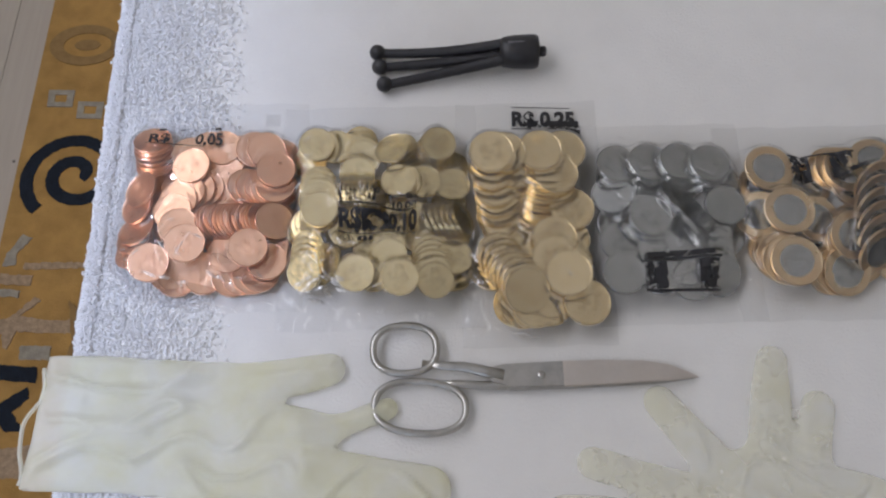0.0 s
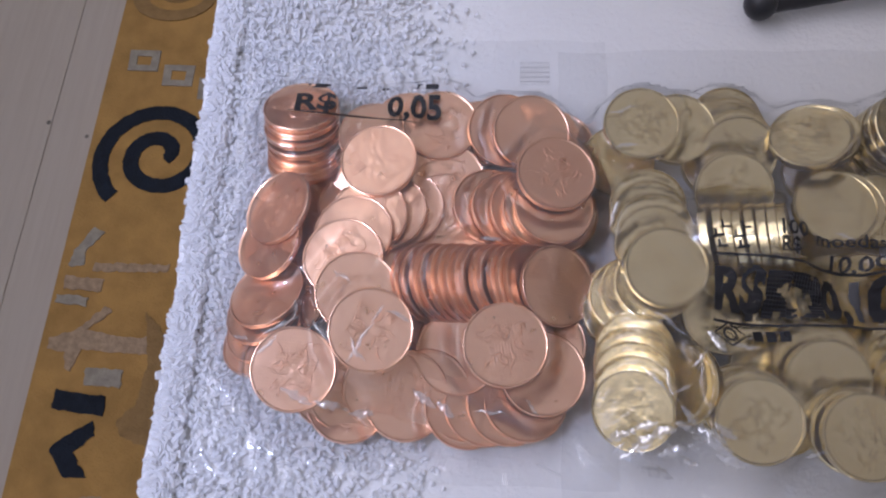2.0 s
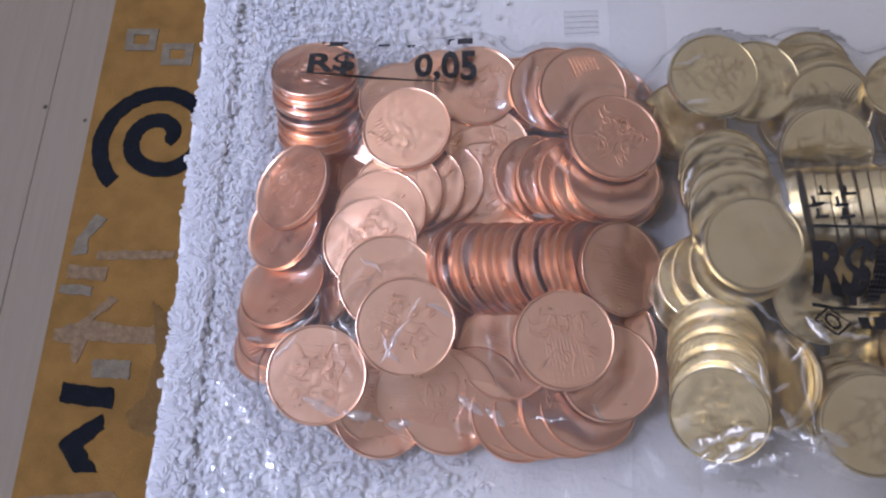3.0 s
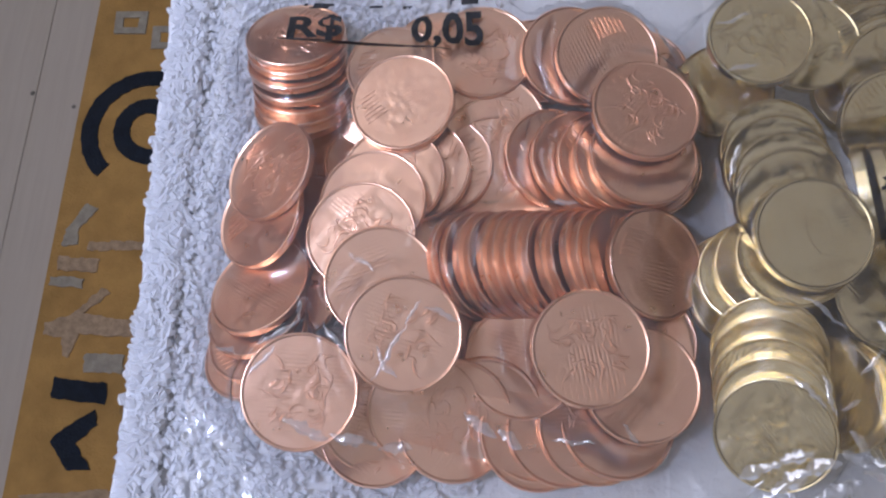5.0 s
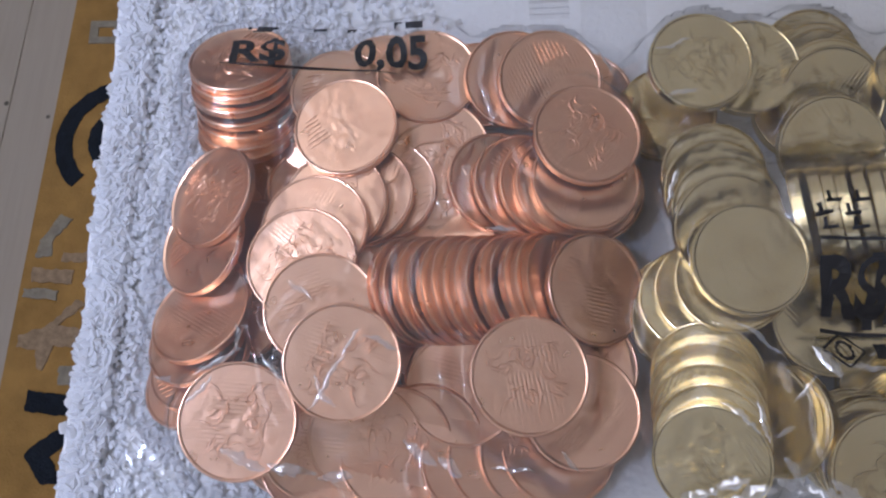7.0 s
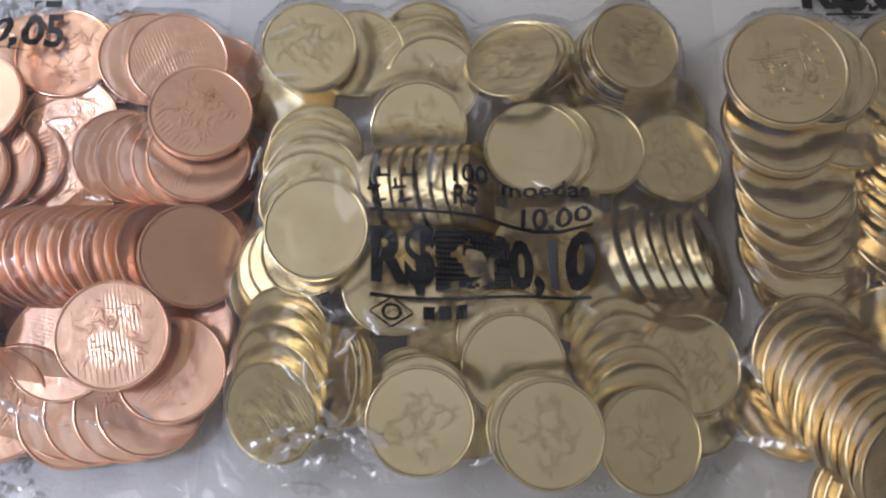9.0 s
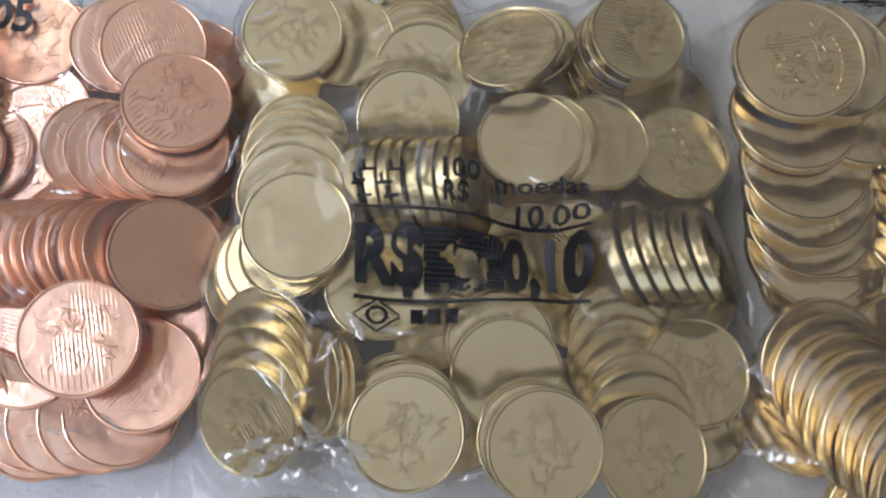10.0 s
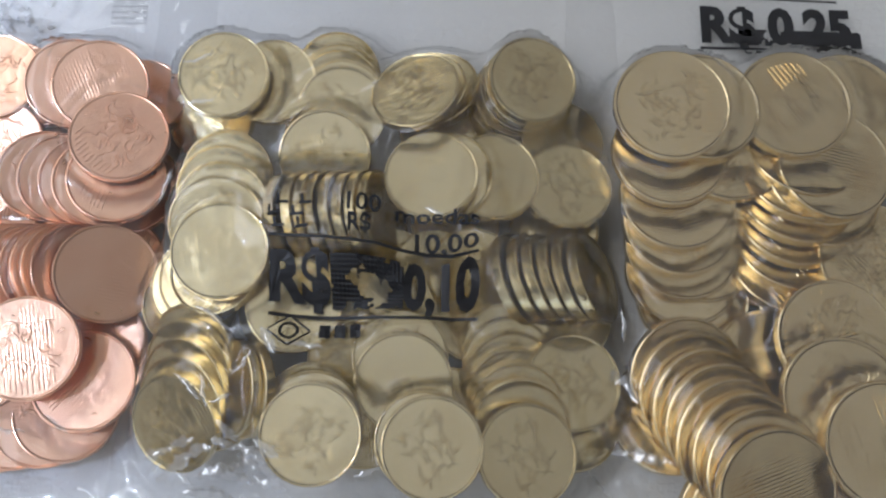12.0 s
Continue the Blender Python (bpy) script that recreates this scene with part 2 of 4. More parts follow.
def lathe(profile, seg=40, bm=None):
    """Turns (radius, z) pairs round the z axis; the first and last lie on it."""
    bm = bm or bmesh.new()
    rings = []
    for r, z in profile:
        if r == 0:
            rings.append([bm.verts.new((0, 0, z))])
        else:
            rings.append([bm.verts.new((r * math.cos(2 * math.pi * k / seg), r * math.sin(2 * math.pi * k / seg), z)) for k in range(seg)])
    for a, b in zip(rings, rings[1:]):
        for k in range(seg):
            j = (k + 1) % seg
            if len(a) == 1:
                bm.faces.new((a[0], b[j], b[k]))
            elif len(b) == 1:
                bm.faces.new((a[k], a[j], b[0]))
            else:
                bm.faces.new((a[k], a[j], b[j], b[k]))
    return bm


def letters(text, width, height, bold=0.0):
    """Flat outline of the built-in font as a bmesh, from the origin: its width and the height of its capitals."""
    cu = bpy.data.curves.new("letters", "FONT")
    cu.body, cu.offset, cu.resolution_u = text, bold, 3
    ob = bpy.data.objects.new("letters", cu)
    scene.collection.objects.link(ob)
    dg = bpy.context.evaluated_depsgraph_get()
    me = bpy.data.meshes.new_from_object(ob.evaluated_get(dg))
    bpy.data.objects.remove(ob), bpy.data.curves.remove(cu)
    bm = bmesh.new()
    bm.from_mesh(me)
    bpy.data.meshes.remove(me)
    xs = [v.co.x for v in bm.verts]
    left, wide = min(xs), max(xs) - min(xs)
    for v in bm.verts:
        v.co.x = (v.co.x - left) / wide * width
        v.co.y *= height / 0.72
    return bm


def merge(into, bm, m=None):
    if m:
        bmesh.ops.transform(bm, matrix=m, verts=bm.verts[:])
    me = bpy.data.meshes.new("scratch")
    bm.to_mesh(me)
    bm.free()
    into.from_mesh(me)
    bpy.data.meshes.remove(me)
    return into


# ---- room ----
def wall(name, pieces, label):
    w = bmesh.new()
    for p in pieces:
        box(w, *p)
    return tagged(part(name, w, WALL), label, "wall", kind="structure")


T = 0.15
# The unseen west wall's lintel is set to cut the light across the towel.
wall("wall_west", [(WEST - T, WEST, SOUTH, WIN_Y0, FLOOR, CEIL), (WEST - T, WEST, WIN_Y1, NORTH, FLOOR, CEIL),
                   (WEST - T, WEST, WIN_Y0, WIN_Y1, FLOOR, WIN_Z0), (WEST - T, WEST, WIN_Y0, WIN_Y1, WIN_Z1, CEIL)], "pale plastered wall with a window opening")
wall("wall_south", [(WEST - T, DOOR_X0, SOUTH - T, SOUTH, FLOOR, CEIL), (DOOR_X1, EAST + T, SOUTH - T, SOUTH, FLOOR, CEIL),
                    (DOOR_X0, DOOR_X1, SOUTH - T, SOUTH, DOOR_Z1, CEIL)], "pale plastered wall with a doorway")
wall("wall_north", [(WEST - T, EAST + T, NORTH, NORTH + T, FLOOR, CEIL)], "plain pale plastered wall")
wall("wall_east", [(EAST, EAST + T, SOUTH, NORTH, FLOOR, CEIL)], "plain pale plastered wall")
tagged(part("ceiling", boxed(WEST - T, EAST + T, SOUTH - T, NORTH + T, CEIL, CEIL + 0.1), CEILING), "plain white painted ceiling", "ceiling", kind="structure")

# towel: thick white terry, laid over the table top
TX0, TX1, TY0, TY1 = -0.158, 0.46, -0.32, 0.34


def towel_height(x, y):
    return 0.0007 * noise.noise((x * 14, y * 14, 0)) + 0.0006 * noise.noise((x * 60, y * 60, 3)) - 0.0016


def edge_x(y):
    return TX0 + 0.0016 * noise.noise((y * 28, 1.7, 0)) + 0.0007 * noise.noise((y * 150, 4.7, 0))


towel = base("towel", 0, 0, -0.008, "thick white terry towel spread over a table", "towel")
bm = bmesh.new()
nx, ny = 150, 170
grid = []
for i in range(nx + 1):
    row = []
    for j in range(ny + 1):
        y = TY0 + (TY1 - TY0) * j / ny
        x0 = edge_x(y)
        x = x0 + (TX1 - x0) * i / nx
        row.append(bm.verts.new((x, y, towel_height(x, y))))
    grid.append(row)
for i in range(nx):
    for j in range(ny):
        bm.faces.new((grid[i][j], grid[i + 1][j], grid[i + 1][j + 1], grid[i][j + 1]))
# rolled hem along the left edge, and the underside
last = grid[0]
for out, low in ((-0.0022, -0.0012), (-0.003, -0.0035), (-0.0018, -0.0062), (0.004, -0.0075)):
    row = [bm.verts.new((edge_x(v.co.y) + out, v.co.y, low - 0.0005)) for v in grid[0]]
    for j in range(ny):
        bm.faces.new((last[j], last[j + 1], row[j + 1], row[j]))
    last = row
under = [bm.verts.new((TX1, v.co.y, -0.008)) for v in grid[0]]
for j in range(ny):
    bm.faces.new((last[j], last[j + 1], under[j + 1], under[j]))
    bm.faces.new((grid[nx][j + 1], grid[nx][j], under[j], under[j + 1]))
part("cloth", bm, TOWEL, towel, smooth=True)

# pile: bent tufts, thickest where the towel lies bare
rng = np.random.default_rng(4)


def tufts(count, x0, x1, y0, y1, size, lean=1.0):
    x, y = x0 + (x1 - x0) * rng.uniform(0, 1, count) ** lean, rng.uniform(y0, y1, count)
    edge = np.array([edge_x(v) for v in y])
    x = np.maximum(x, edge - rng.uniform(0, 0.0028, count))
    kept = rng.uniform(0, 1, count) < np.clip((-0.078 - x) / 0.065, 0, 1)      # thinned out towards the right
    x, y, edge = x[kept], y[kept], edge[kept]
    count = len(x)
    over = np.clip((edge + 0.001 - x) / 0.004, 0, 1)
    z = np.array([towel_height(a, b) for a, b in zip(x, y)]) - 0.003 * over
    turn = 2.2 * np.array([noise.noise((a * 45, b * 45, 9)) for a, b in zip(x, y)]) + rng.normal(0, 0.9, count)
    size = size * np.clip((0.0 - x) / 0.09, 0.5, 1)
    h, w, reach = size * rng.uniform(0.5, 1.2, count), size * rng.uniform(0.26, 0.42, count), size * rng.uniform(0.4, 1.0, count)
    dx, dy = np.cos(turn), np.sin(turn)
    sx, sy = -dy, dx
    levels = ((0.0, 0.0, 1.0), (0.25, 0.75, 1.15), (0.75, 1.0, 1.0), (1.1, 0.7, 0.5))
    verts = np.zeros((count, 8, 3))
    for k, (go, up, wide) in enumerate(levels):
        for s, sign in enumerate((-1, 1)):
            verts[:, 2 * k + s, 0] = x + dx * reach * go + sign * sx * w * wide
            verts[:, 2 * k + s, 1] = y + dy * reach * go + sign * sy * w * wide
            verts[:, 2 * k + s, 2] = z - 0.0003 + h * up
    faces = np.array([(0, 1, 3, 2), (2, 3, 5, 4), (4, 5, 7, 6)])[None] + 8 * np.arange(count)[:, None, None]
    return verts.reshape(-1, 3), faces.reshape(-1, 4)


sets = [tufts(78000, TX0 - 0.002, 0.03, -0.15, 0.21, 0.0019), tufts(11000, TX0 - 0.002, TX0 + 0.006, -0.17, 0.22, 0.0027)]
vs, fs, shift = [], [], 0
for v, f in sets:
    vs.append(v), fs.append(f + shift)
    shift += len(v)
me = bpy.data.meshes.new("terry")
me.from_pydata(np.concatenate(vs).tolist(), [], np.concatenate(fs).tolist())
me.materials.append(PILE)
tagged(part("terry_nap", me, PILE, towel, "looped white terry nap"), kind="stuff")

# table under the towel
table = base("table", 0.15, 0, FLOOR, "low wooden table under the towel", "table")
part("tabletop", boxed(-0.148, 0.45, -0.31, 0.33, -0.034, -0.0085, bevel=0.003), TABLE, table)
for x in (-0.11, 0.41):
    for y in (-0.27, 0.29):
        part("leg", boxed(x - 0.022, x + 0.022, y - 0.022, y + 0.022, FLOOR + 0.004, -0.034, bevel=0.002), TABLE, table)

# ---- rug on the boards ----
rug = base("rug", -0.2, 0.2, FLOOR, "flat-woven ochre wool rug with navy spirals and pale motifs", "rug")
RZ = FLOOR + 0.003
part("weave", slab([(-0.562, -0.75), (0.55, -0.8), (0.6, 1.2), (-0.489, 1.15)], FLOOR + 0.0005, RZ), OCHRE, rug)
n = 0


def motif(outline, mat, label, hole=None):
    """A woven figure, a hair proud of the ground weave."""
    global n
    n += 1
    top = RZ + 0.0012 + 0.0001 * (n % 5)
    m = bmesh.new()
    if hole:
        a = [[m.verts.new((x, y, z)) for x, y in ring] for z in (RZ - 0.001, top) for ring in (outline, hole)]
        k = len(outline)
        for i in range(k):
            j = (i + 1) % k
            m.faces.new((a[2][i], a[2][j], a[3][j], a[3][i]))
            m.faces.new((a[0][i], a[0][j], a[2][j], a[2][i]))
            m.faces.new((a[1][j], a[1][i], a[3][i], a[3][j]))
    else:
        slab(outline, RZ - 0.001, top, bm=m)
    return part("motif", m, mat, rug, label)


def ragged(outline, step=0.004, jitter=0.0011):
    """Steps an outline into the small teeth of a weave."""
    pts = []
    for (x0, y0), (x1, y1) in zip(outline, outline[1:] + outline[:1]):
        k = max(1, round(math.hypot(x1 - x0, y1 - y0) / step))
        for i in range(k):
            u = i / k
            pts.append((x0 + (x1 - x0) * u + random.uniform(-jitter, jitter), y0 + (y1 - y0) * u + random.uniform(-jitter, jitter)))
    return pts


outer, inner = [], []
for k in range(150):
    a = math.radians(-40 + 630 * k / 149)
    r = 0.0125 + 0.00545 * max(a, 0) + 0.0015 * min(a, 0)
    w = 0.0088 * min(1, 0.5 + k / 25)
    jag = random.uniform(-0.0007, 0.0007)
    for line, rr in ((outer, r + w + jag), (inner, r - w + jag)):
        line.append((-0.441 + rr * math.cos(a), 0.3165 + 0.93 * rr * math.sin(a)))
motif(outer + inner[::-1], NAVY, "navy woven spiral")
motif(ragged([(-0.503, 0.063), (-0.4515, 0.0577), (-0.4504, 0.0389), (-0.5038, 0.044)]), NAVY, "navy woven bar")
motif(ragged([(-0.4595, 0.0345), (-0.4556, 0.0197), (-0.4735, 0.0044), (-0.4569, -0.0191), (-0.4796, -0.0185), (-0.4975, 0.0068), (-0.493, 0.013)]), NAVY, "navy woven chevron")
for x, y in ((-0.4775, 0.435), (-0.435, 0.4155), (-0.392, 0.398)):
    motif([(x - 0.0175, y + 0.014), (x + 0.018, y + 0.0125), (x + 0.0175, y - 0.014), (x - 0.017, y - 0.0125)], PALE, "pale woven square",
          hole=[(x - 0.0085, y + 0.0065), (x + 0.009, y + 0.0055), (x + 0.0085, y - 0.0065), (x - 0.008, y - 0.0055)])
motif(ragged([(-0.477, 0.0856), (-0.4385, 0.0828), (-0.4389, 0.0662), (-0.476, 0.0684)]), PALE, "pale woven bar")
motif(ragged([(-0.516, 0.1795), (-0.476, 0.176), (-0.4775, 0.1625), (-0.517, 0.166)]), FADED, "faded woven bar")
motif(ragged([(-0.5215, 0.1595), (-0.488, 0.157), (-0.489, 0.1475), (-0.522, 0.15)]), PALE, "pale woven bar")
motif(ragged([(-0.489, 0.1935), (-0.41, 0.1925), (-0.41, 0.185), (-0.489, 0.1845)]), FADED, "faded woven bar")
motif(ragged([(-0.495, 0.234), (-0.484, 0.227), (-0.501, 0.208), (-0.5, 0.191), (-0.516, 0.189), (-0.513, 0.207)]), PALE, "pale woven figure")
motif(ragged([(-0.468, 0.148), (-0.46, 0.143), (-0.483, 0.123), (-0.44, 0.116), (-0.405, 0.118), (-0.405, 0.099), (-0.486, 0.103), (-0.492, 0.082), (-0.499, 0.083), (-0.502, 0.1), (-0.52, 0.104), (-0.52, 0.115), (-0.494, 0.122)]), FADED, "faded woven figure")
motif(ragged([(-0.425, 0.142), (-0.41, 0.13), (-0.40, 0.11), (-0.4, 0.01), (-0.43, 0.02), (-0.437, 0.035), (-0.42, 0.05), (-0.415, 0.09)]), OLIVE, "olive woven figure")
lens_shape = [(-0.455 + 0.05 * math.cos(a), 0.522 + 0.034 * math.sin(a)) for a in (2 * math.pi * k / 40 for k in range(40))]
lens_hole = [(-0.452 + 0.034 * math.cos(a), 0.522 + 0.02 * math.sin(a)) for a in (2 * math.pi * k / 40 for k in range(40))]
motif(lens_shape, OLIVE, "olive woven oval", hole=lens_hole)
motif([(-0.452 + 0.018 * math.cos(a), 0.522 + 0.009 * math.sin(a)) for a in (2 * math.pi * k / 30 for k in range(30))], OLIVE, "olive woven oval")
motif(ragged([(-0.52, -0.04), (-0.44, -0.035), (-0.41, -0.06), (-0.43, -0.075), (-0.5, -0.07)]), FADED, "faded woven figure")

# ---- coins ----


def coin_mesh(name, radius, thick, mats, reverse, figure=""):
    """A struck coin: raised rim, sunk field, bars and a figure in relief on its upper face."""
    R, h = radius, thick / 2
    prof = [(0, -h + 0.0001), (R * 0.9, -h + 0.0001), (R * 0.93, -h), (R * 0.985, -h), (R, -h + 0.00018), (R, h - 0.00018), (R * 0.985, h - 0.00003), (R * 0.972, h), (R * 0.958, h - 0.00003), (R * 0.935, h - 0.00019), (R * 0.915, h - 0.0002)]
    if len(mats) > 1:
        prof += [(R * 0.68, h - 0.0002), (R * 0.67, h - 0.0002)]
    prof += [(0, h - 0.0002)]
    bm = lathe(prof, 44)
    top = h - 0.0002
    if reverse:
        if figure:
            merge(bm, letters(figure, R * (0.55 if len(figure) == 1 else 0.9), R * 0.95), Matrix.Translation((-R * (0.3 if len(figure) == 1 else 0.5), -R * 0.42, top + 0.00009)))
        word = "REAL" if figure == "1" else "CENTAVOS"
        merge(bm, letters(word, R * (0.6 if figure == "1" else 1.05), R * 0.15, 0.01), Matrix.Translation((-R * (0.3 if figure == "1" else 0.5), -R * 0.68, top + 0.00009)))
        for k in range(7):
            y = R * (0.52 - 0.085 * k)
            x = -math.sqrt(max(0, 0.78 ** 2 - (y / R) ** 2)) * R
            box(bm, x, x + R * (0.28 + 0.03 * k), y, y + R * 0.03, top - 0.0001, top + 0.00017)
    else:
        for k in range(12):
            y = R * (0.62 - 0.1 * k)
            x = -math.sqrt(max(0, 0.86 ** 2 - (y / R) ** 2)) * R
            box(bm, x, x + R * 0.24, y, y + R * 0.045, top - 0.0001, top + 0.00017)
        merge(bm, letters("BRASIL", R * 0.85, R * 0.15, 0.01), Matrix.Translation((-R * 0.38, -R * 0.72, top + 0.00009)))
        # flowing lines of the figure, low and rounded
        draw = random.Random(name)
        for q in range(40):
            x0, y0, way = draw.uniform(-0.5, 0.5), draw.uniform(-0.5, 0.6), draw.gauss(1.0, 0.9)
            reach, bend = draw.uniform(0.12, 0.5), draw.uniform(-0.9, 0.9)
            line = []
            for k in range(7):
                u = k / 6 - 0.5
                a = way + bend * 2 * u
                line.append((R * max(-0.72, min(0.72, x0 + reach * u * math.cos(a))), R * max(-0.6, min(0.65, y0 + reach * u * math.sin(a))), top))
            merge(bm, tube(line, [R * draw.uniform(0.014, 0.024) * (0.4 + math.sin(math.pi * k / 6)) for k in range(7)], sides=6, flat=0.5))
        for k in range(7):
            a = math.radians(20 + 13 * k)
            m = Matrix.Rotation(a, 4, "Z") @ Matrix.Translation((R * 0.8, 0, top))
            merge(bm, boxed(-R * 0.05, R * 0.05, -R * 0.035, R * 0.035, -0.0001, 0.00007), m)
    bm.faces.ensure_lookup_table()
    if len(mats) > 1:
        for f in bm.faces:
            c = f.calc_center_median()
            if c.x ** 2 + c.y ** 2 > (R * 0.67) ** 2:
                f.material_index = 1
    me = mesh_of(name, bm, *mats)
    me.shade_smooth()
    me.set_sharp_from_angle(angle=radians(22))
    return me


KINDS = {
    "five": (0.0106, 0.00165, (COPPER,), "5"),
    "ten": (0.010, 0.00223, (BRASS,), "10"),
    "quarter": (0.0125, 0.00225, (GOLD,), "25"),
    "half": (0.0115, 0.00285, (STEEL,), "50"),
    "real": (0.0135, 0.00195, (STEEL, RING), "1"),
}
FACES = {k: [coin_mesh(k, r, t, m, False), coin_mesh(k + "_back", r, t, m, True, f), coin_mesh(k + "_worn", r, t, m, False)] for k, (r, t, m, f) in KINDS.items()}
# each bag: left, right, south and north edge of the film, in metres
BAGS = {
    "five": (-0.1475, -0.0465, -0.045, 0.083, "clear plastic bag of new copper-coloured coins on the towel"),
    "ten": (-0.0485, 0.0425, -0.057, 0.079, "clear plastic bag of pale bronze coins with black print"),
    "quarter": (0.0375, 0.1345, -0.068, 0.08, "clear plastic bag of large yellow bronze coins"),
    "half": (0.1185, 0.2105, -0.058, 0.063, "clear plastic bag of grey steel coins with black print"),
    "real": (0.2065, 0.315, -0.058, 0.06, "clear plastic bag of two-coloured coins with gilt rims"),
}
# where the film carries print and lies taut
LABELS = {"five": (-0.131, -0.083, 0.049, 0.064), "ten": (-0.022, 0.026, -0.013, 0.018)}
bags, laid = {}, {k: [] for k in BAGS}
for k, (x0, x1, y0, y1, label) in BAGS.items():
    bags[k] = base("coin_bag", (x0 + x1) / 2, (y0 + y1) / 2, 0, label, "coin bag", "bags of coins")


def put(kind, x, y, z, nx=0.0, ny=0.0, side=None, spin=None):
    """A coin by its middle, in millimetres, and the lean of its upper face."""
    chance, turn = random.random(), random.uniform(0, 6.28)
    face = FACES[kind][(0 if chance < 0.3 else 2 if chance < 0.6 else 1) if side is None else side]
    turn = turn if spin is None else radians(spin)
    z = max(z, 2.0)
    p = Vector((x, y, z)) / 1000
    up = Vector((nx + random.uniform(-0.02, 0.02), ny + random.uniform(-0.02, 0.02), 0))
    up.z = math.sqrt(max(0.02, 1 - up.length_squared))
    r, t = KINDS[kind][:2]
    p.z = max(p.z, r * math.sqrt(max(0, 1 - up.z ** 2)) + t / 2 * up.z + 0.0003)
    q = Vector((0, 0, 1)).rotation_difference(up).to_matrix().to_4x4() @ Matrix.Rotation(turn, 4, "Z")
    ob = new("coin", face)
    ob.parent = bags[kind]
    ob.matrix_basis = Matrix.Translation(p - bags[kind].location) @ q
    laid[kind].append((p, up.normalized(), r, t))


def fan(kind, count, a, b, nx=0.0, ny=0.0):
    """A fanned row of coins from one middle to another."""
    for i in range(count):
        u = i / max(1, count - 1)
        x, y, z = (a[k] + (b[k] - a[k]) * u for k in range(3))
        slip = 0.12 if abs(nx) > 0.6 else 0.35
        low = 0.22 if z < 4.5 and nx == ny == 0 else 0.0      # the lowest lie at odds with one another
        put(kind, x + random.uniform(-slip, slip), y + random.uniform(-slip, slip), z, nx + random.uniform(-low, low), ny + random.uniform(-low, low))


five, ten, quarter, half, real = "five", "ten", "quarter", "half", "real"
fan(five, 7, (-125.0, 41.4, 3.7), (-126.0, 55.2, 10.2), 0.02, 0.4)
put(five, -104.6, 47.0, 8.0, 0.12, 0.05)
put(five, -102.9, 38.2, 10.8, -0.04, -0.01, 1, 35)
put(five, -95.5, 26.4, 5.5, -0.03, -0.03)
put(five, -99.9, 24.8, 7.4, -0.04, -0.03)
put(five, -104.8, 22.6, 9.3, -0.04, -0.02, 0, 20)
put(five, -108.2, 16.9, 11.2, -0.03, -0.02, 1, 60)
put(five, -109.9, 9.4, 13.0, -0.03, -0.02, 0, 140)
put(five, -105.6, -0.1, 14.0, 0.1, -0.05, 1, 20)
put(five, -101.0, -10.2, 15.6, 0.1, -0.15, 0, 160)
put(five, -129.0, 23.8, 11.5, -0.45, 0.08)
put(five, -130.9, 14.9, 9.3, -0.45, 0.05)
fan(five, 4, (-131.6, -11.0, 3.4), (-130.2, 0.4, 9.2), -0.25, 0.3)
put(five, -119.8, -20.0, 13.5, 0.12, -0.13, 0, -5)
fan(five, 2, (-106.8, -23.3, 5.7), (-111.0, -22.7, 5.7), 0.2, -0.3)
fan(five, 3, (-86.8, -23.4, 5.7), (-98.1, -22.7, 6.7), 0.05, -0.4)
put(five, -80.1, -14.0, 7.4, 0.1, -0.1, 1, -15)
put(five, -68.0, -12.6, 13.2, 0.09, -0.1, 0, 100)
put(five, -58.5, -18.3, 6.6, 0.06, 0.0)
fan(five, 3, (-77.9, -26.1, 3.7), (-66.9, -25.6, 3.7), 0.18, -0.05)
fan(five, 14, (-89.1, 4.3, 6.7), (-61.0, 4.3, 7.7), 0.72, 0.05)
put(five, -55.1, 3.7, 9.7, 0.5, -0.1)
put(five, -68.6, 49.1, 7.6, 0.15, -0.12)
put(five, -61.6, 47.8, 9.2, 0.15, -0.12)
put(five, -72.4, 27.2, 5.6, 0.3, -0.03)
put(five, -67.3, 26.3, 6.3, 0.28, -0.03)
put(five, -62.3, 25.6, 7.0, 0.26, -0.02)
put(five, -59.0, 25.3, 7.8, 0.2, 0.0)
put(five, -55.6, 25.7, 9.0, 0.13, 0.03)
put(five, -55.1, 34.3, 11.4, 0.16, 0.0)
put(five, -86.7, 50.5, 8.0, 0.03, 0)
fan(five, 3, (-85.2, 26.3, 4.2), (-84.4, 34.8, 5.7), 0.06, -0.18)
fan(five, 4, (-129.9, -11.0, 3.2), (-118.5, 28.0, 3.2), 0, 0)
fan(five, 4, (-107.7, -25.8, 3.2), (-62.8, -24.2, 3.2), 0.16, 0.04)
fan(five, 4, (-109.1, 27.5, 3.7), (-101.5, -17.8, 3.7), 0, 0)
fan(five, 5, (-95.5, 53.1, 3.7), (-54.8, 47.6, 3.7), 0.1, 0.12)
fan(five, 3, (-57.9, -10.0, 3.2), (-54.3, 25.6, 3.2), 0, 0)
fan(five, 4, (-91.0, 12.7, 3.2), (-69.0, 14.3, 3.2), 0, 0)
fan(five, 3, (-80.6, -11.9, 4.2), (-84.6, -3.4, 4.2), 0, 0)
put(ten, -22.6, 48.3, 10.0, -0.02, -0.08)
put(ten, -32.7, 48.0, 13.5, 0.0, -0.1)
fan(ten, 5, (-8.4, 52.7, 4), (-6.7, 41.3, 9), 0, -0.35)
put(ten, -9.8, 29.5, 12, 0, -0.3)
fan(ten, 3, (14.2, 46.1, 10.4), (9.6, 43.5, 14.5), -0.25, 0.2)
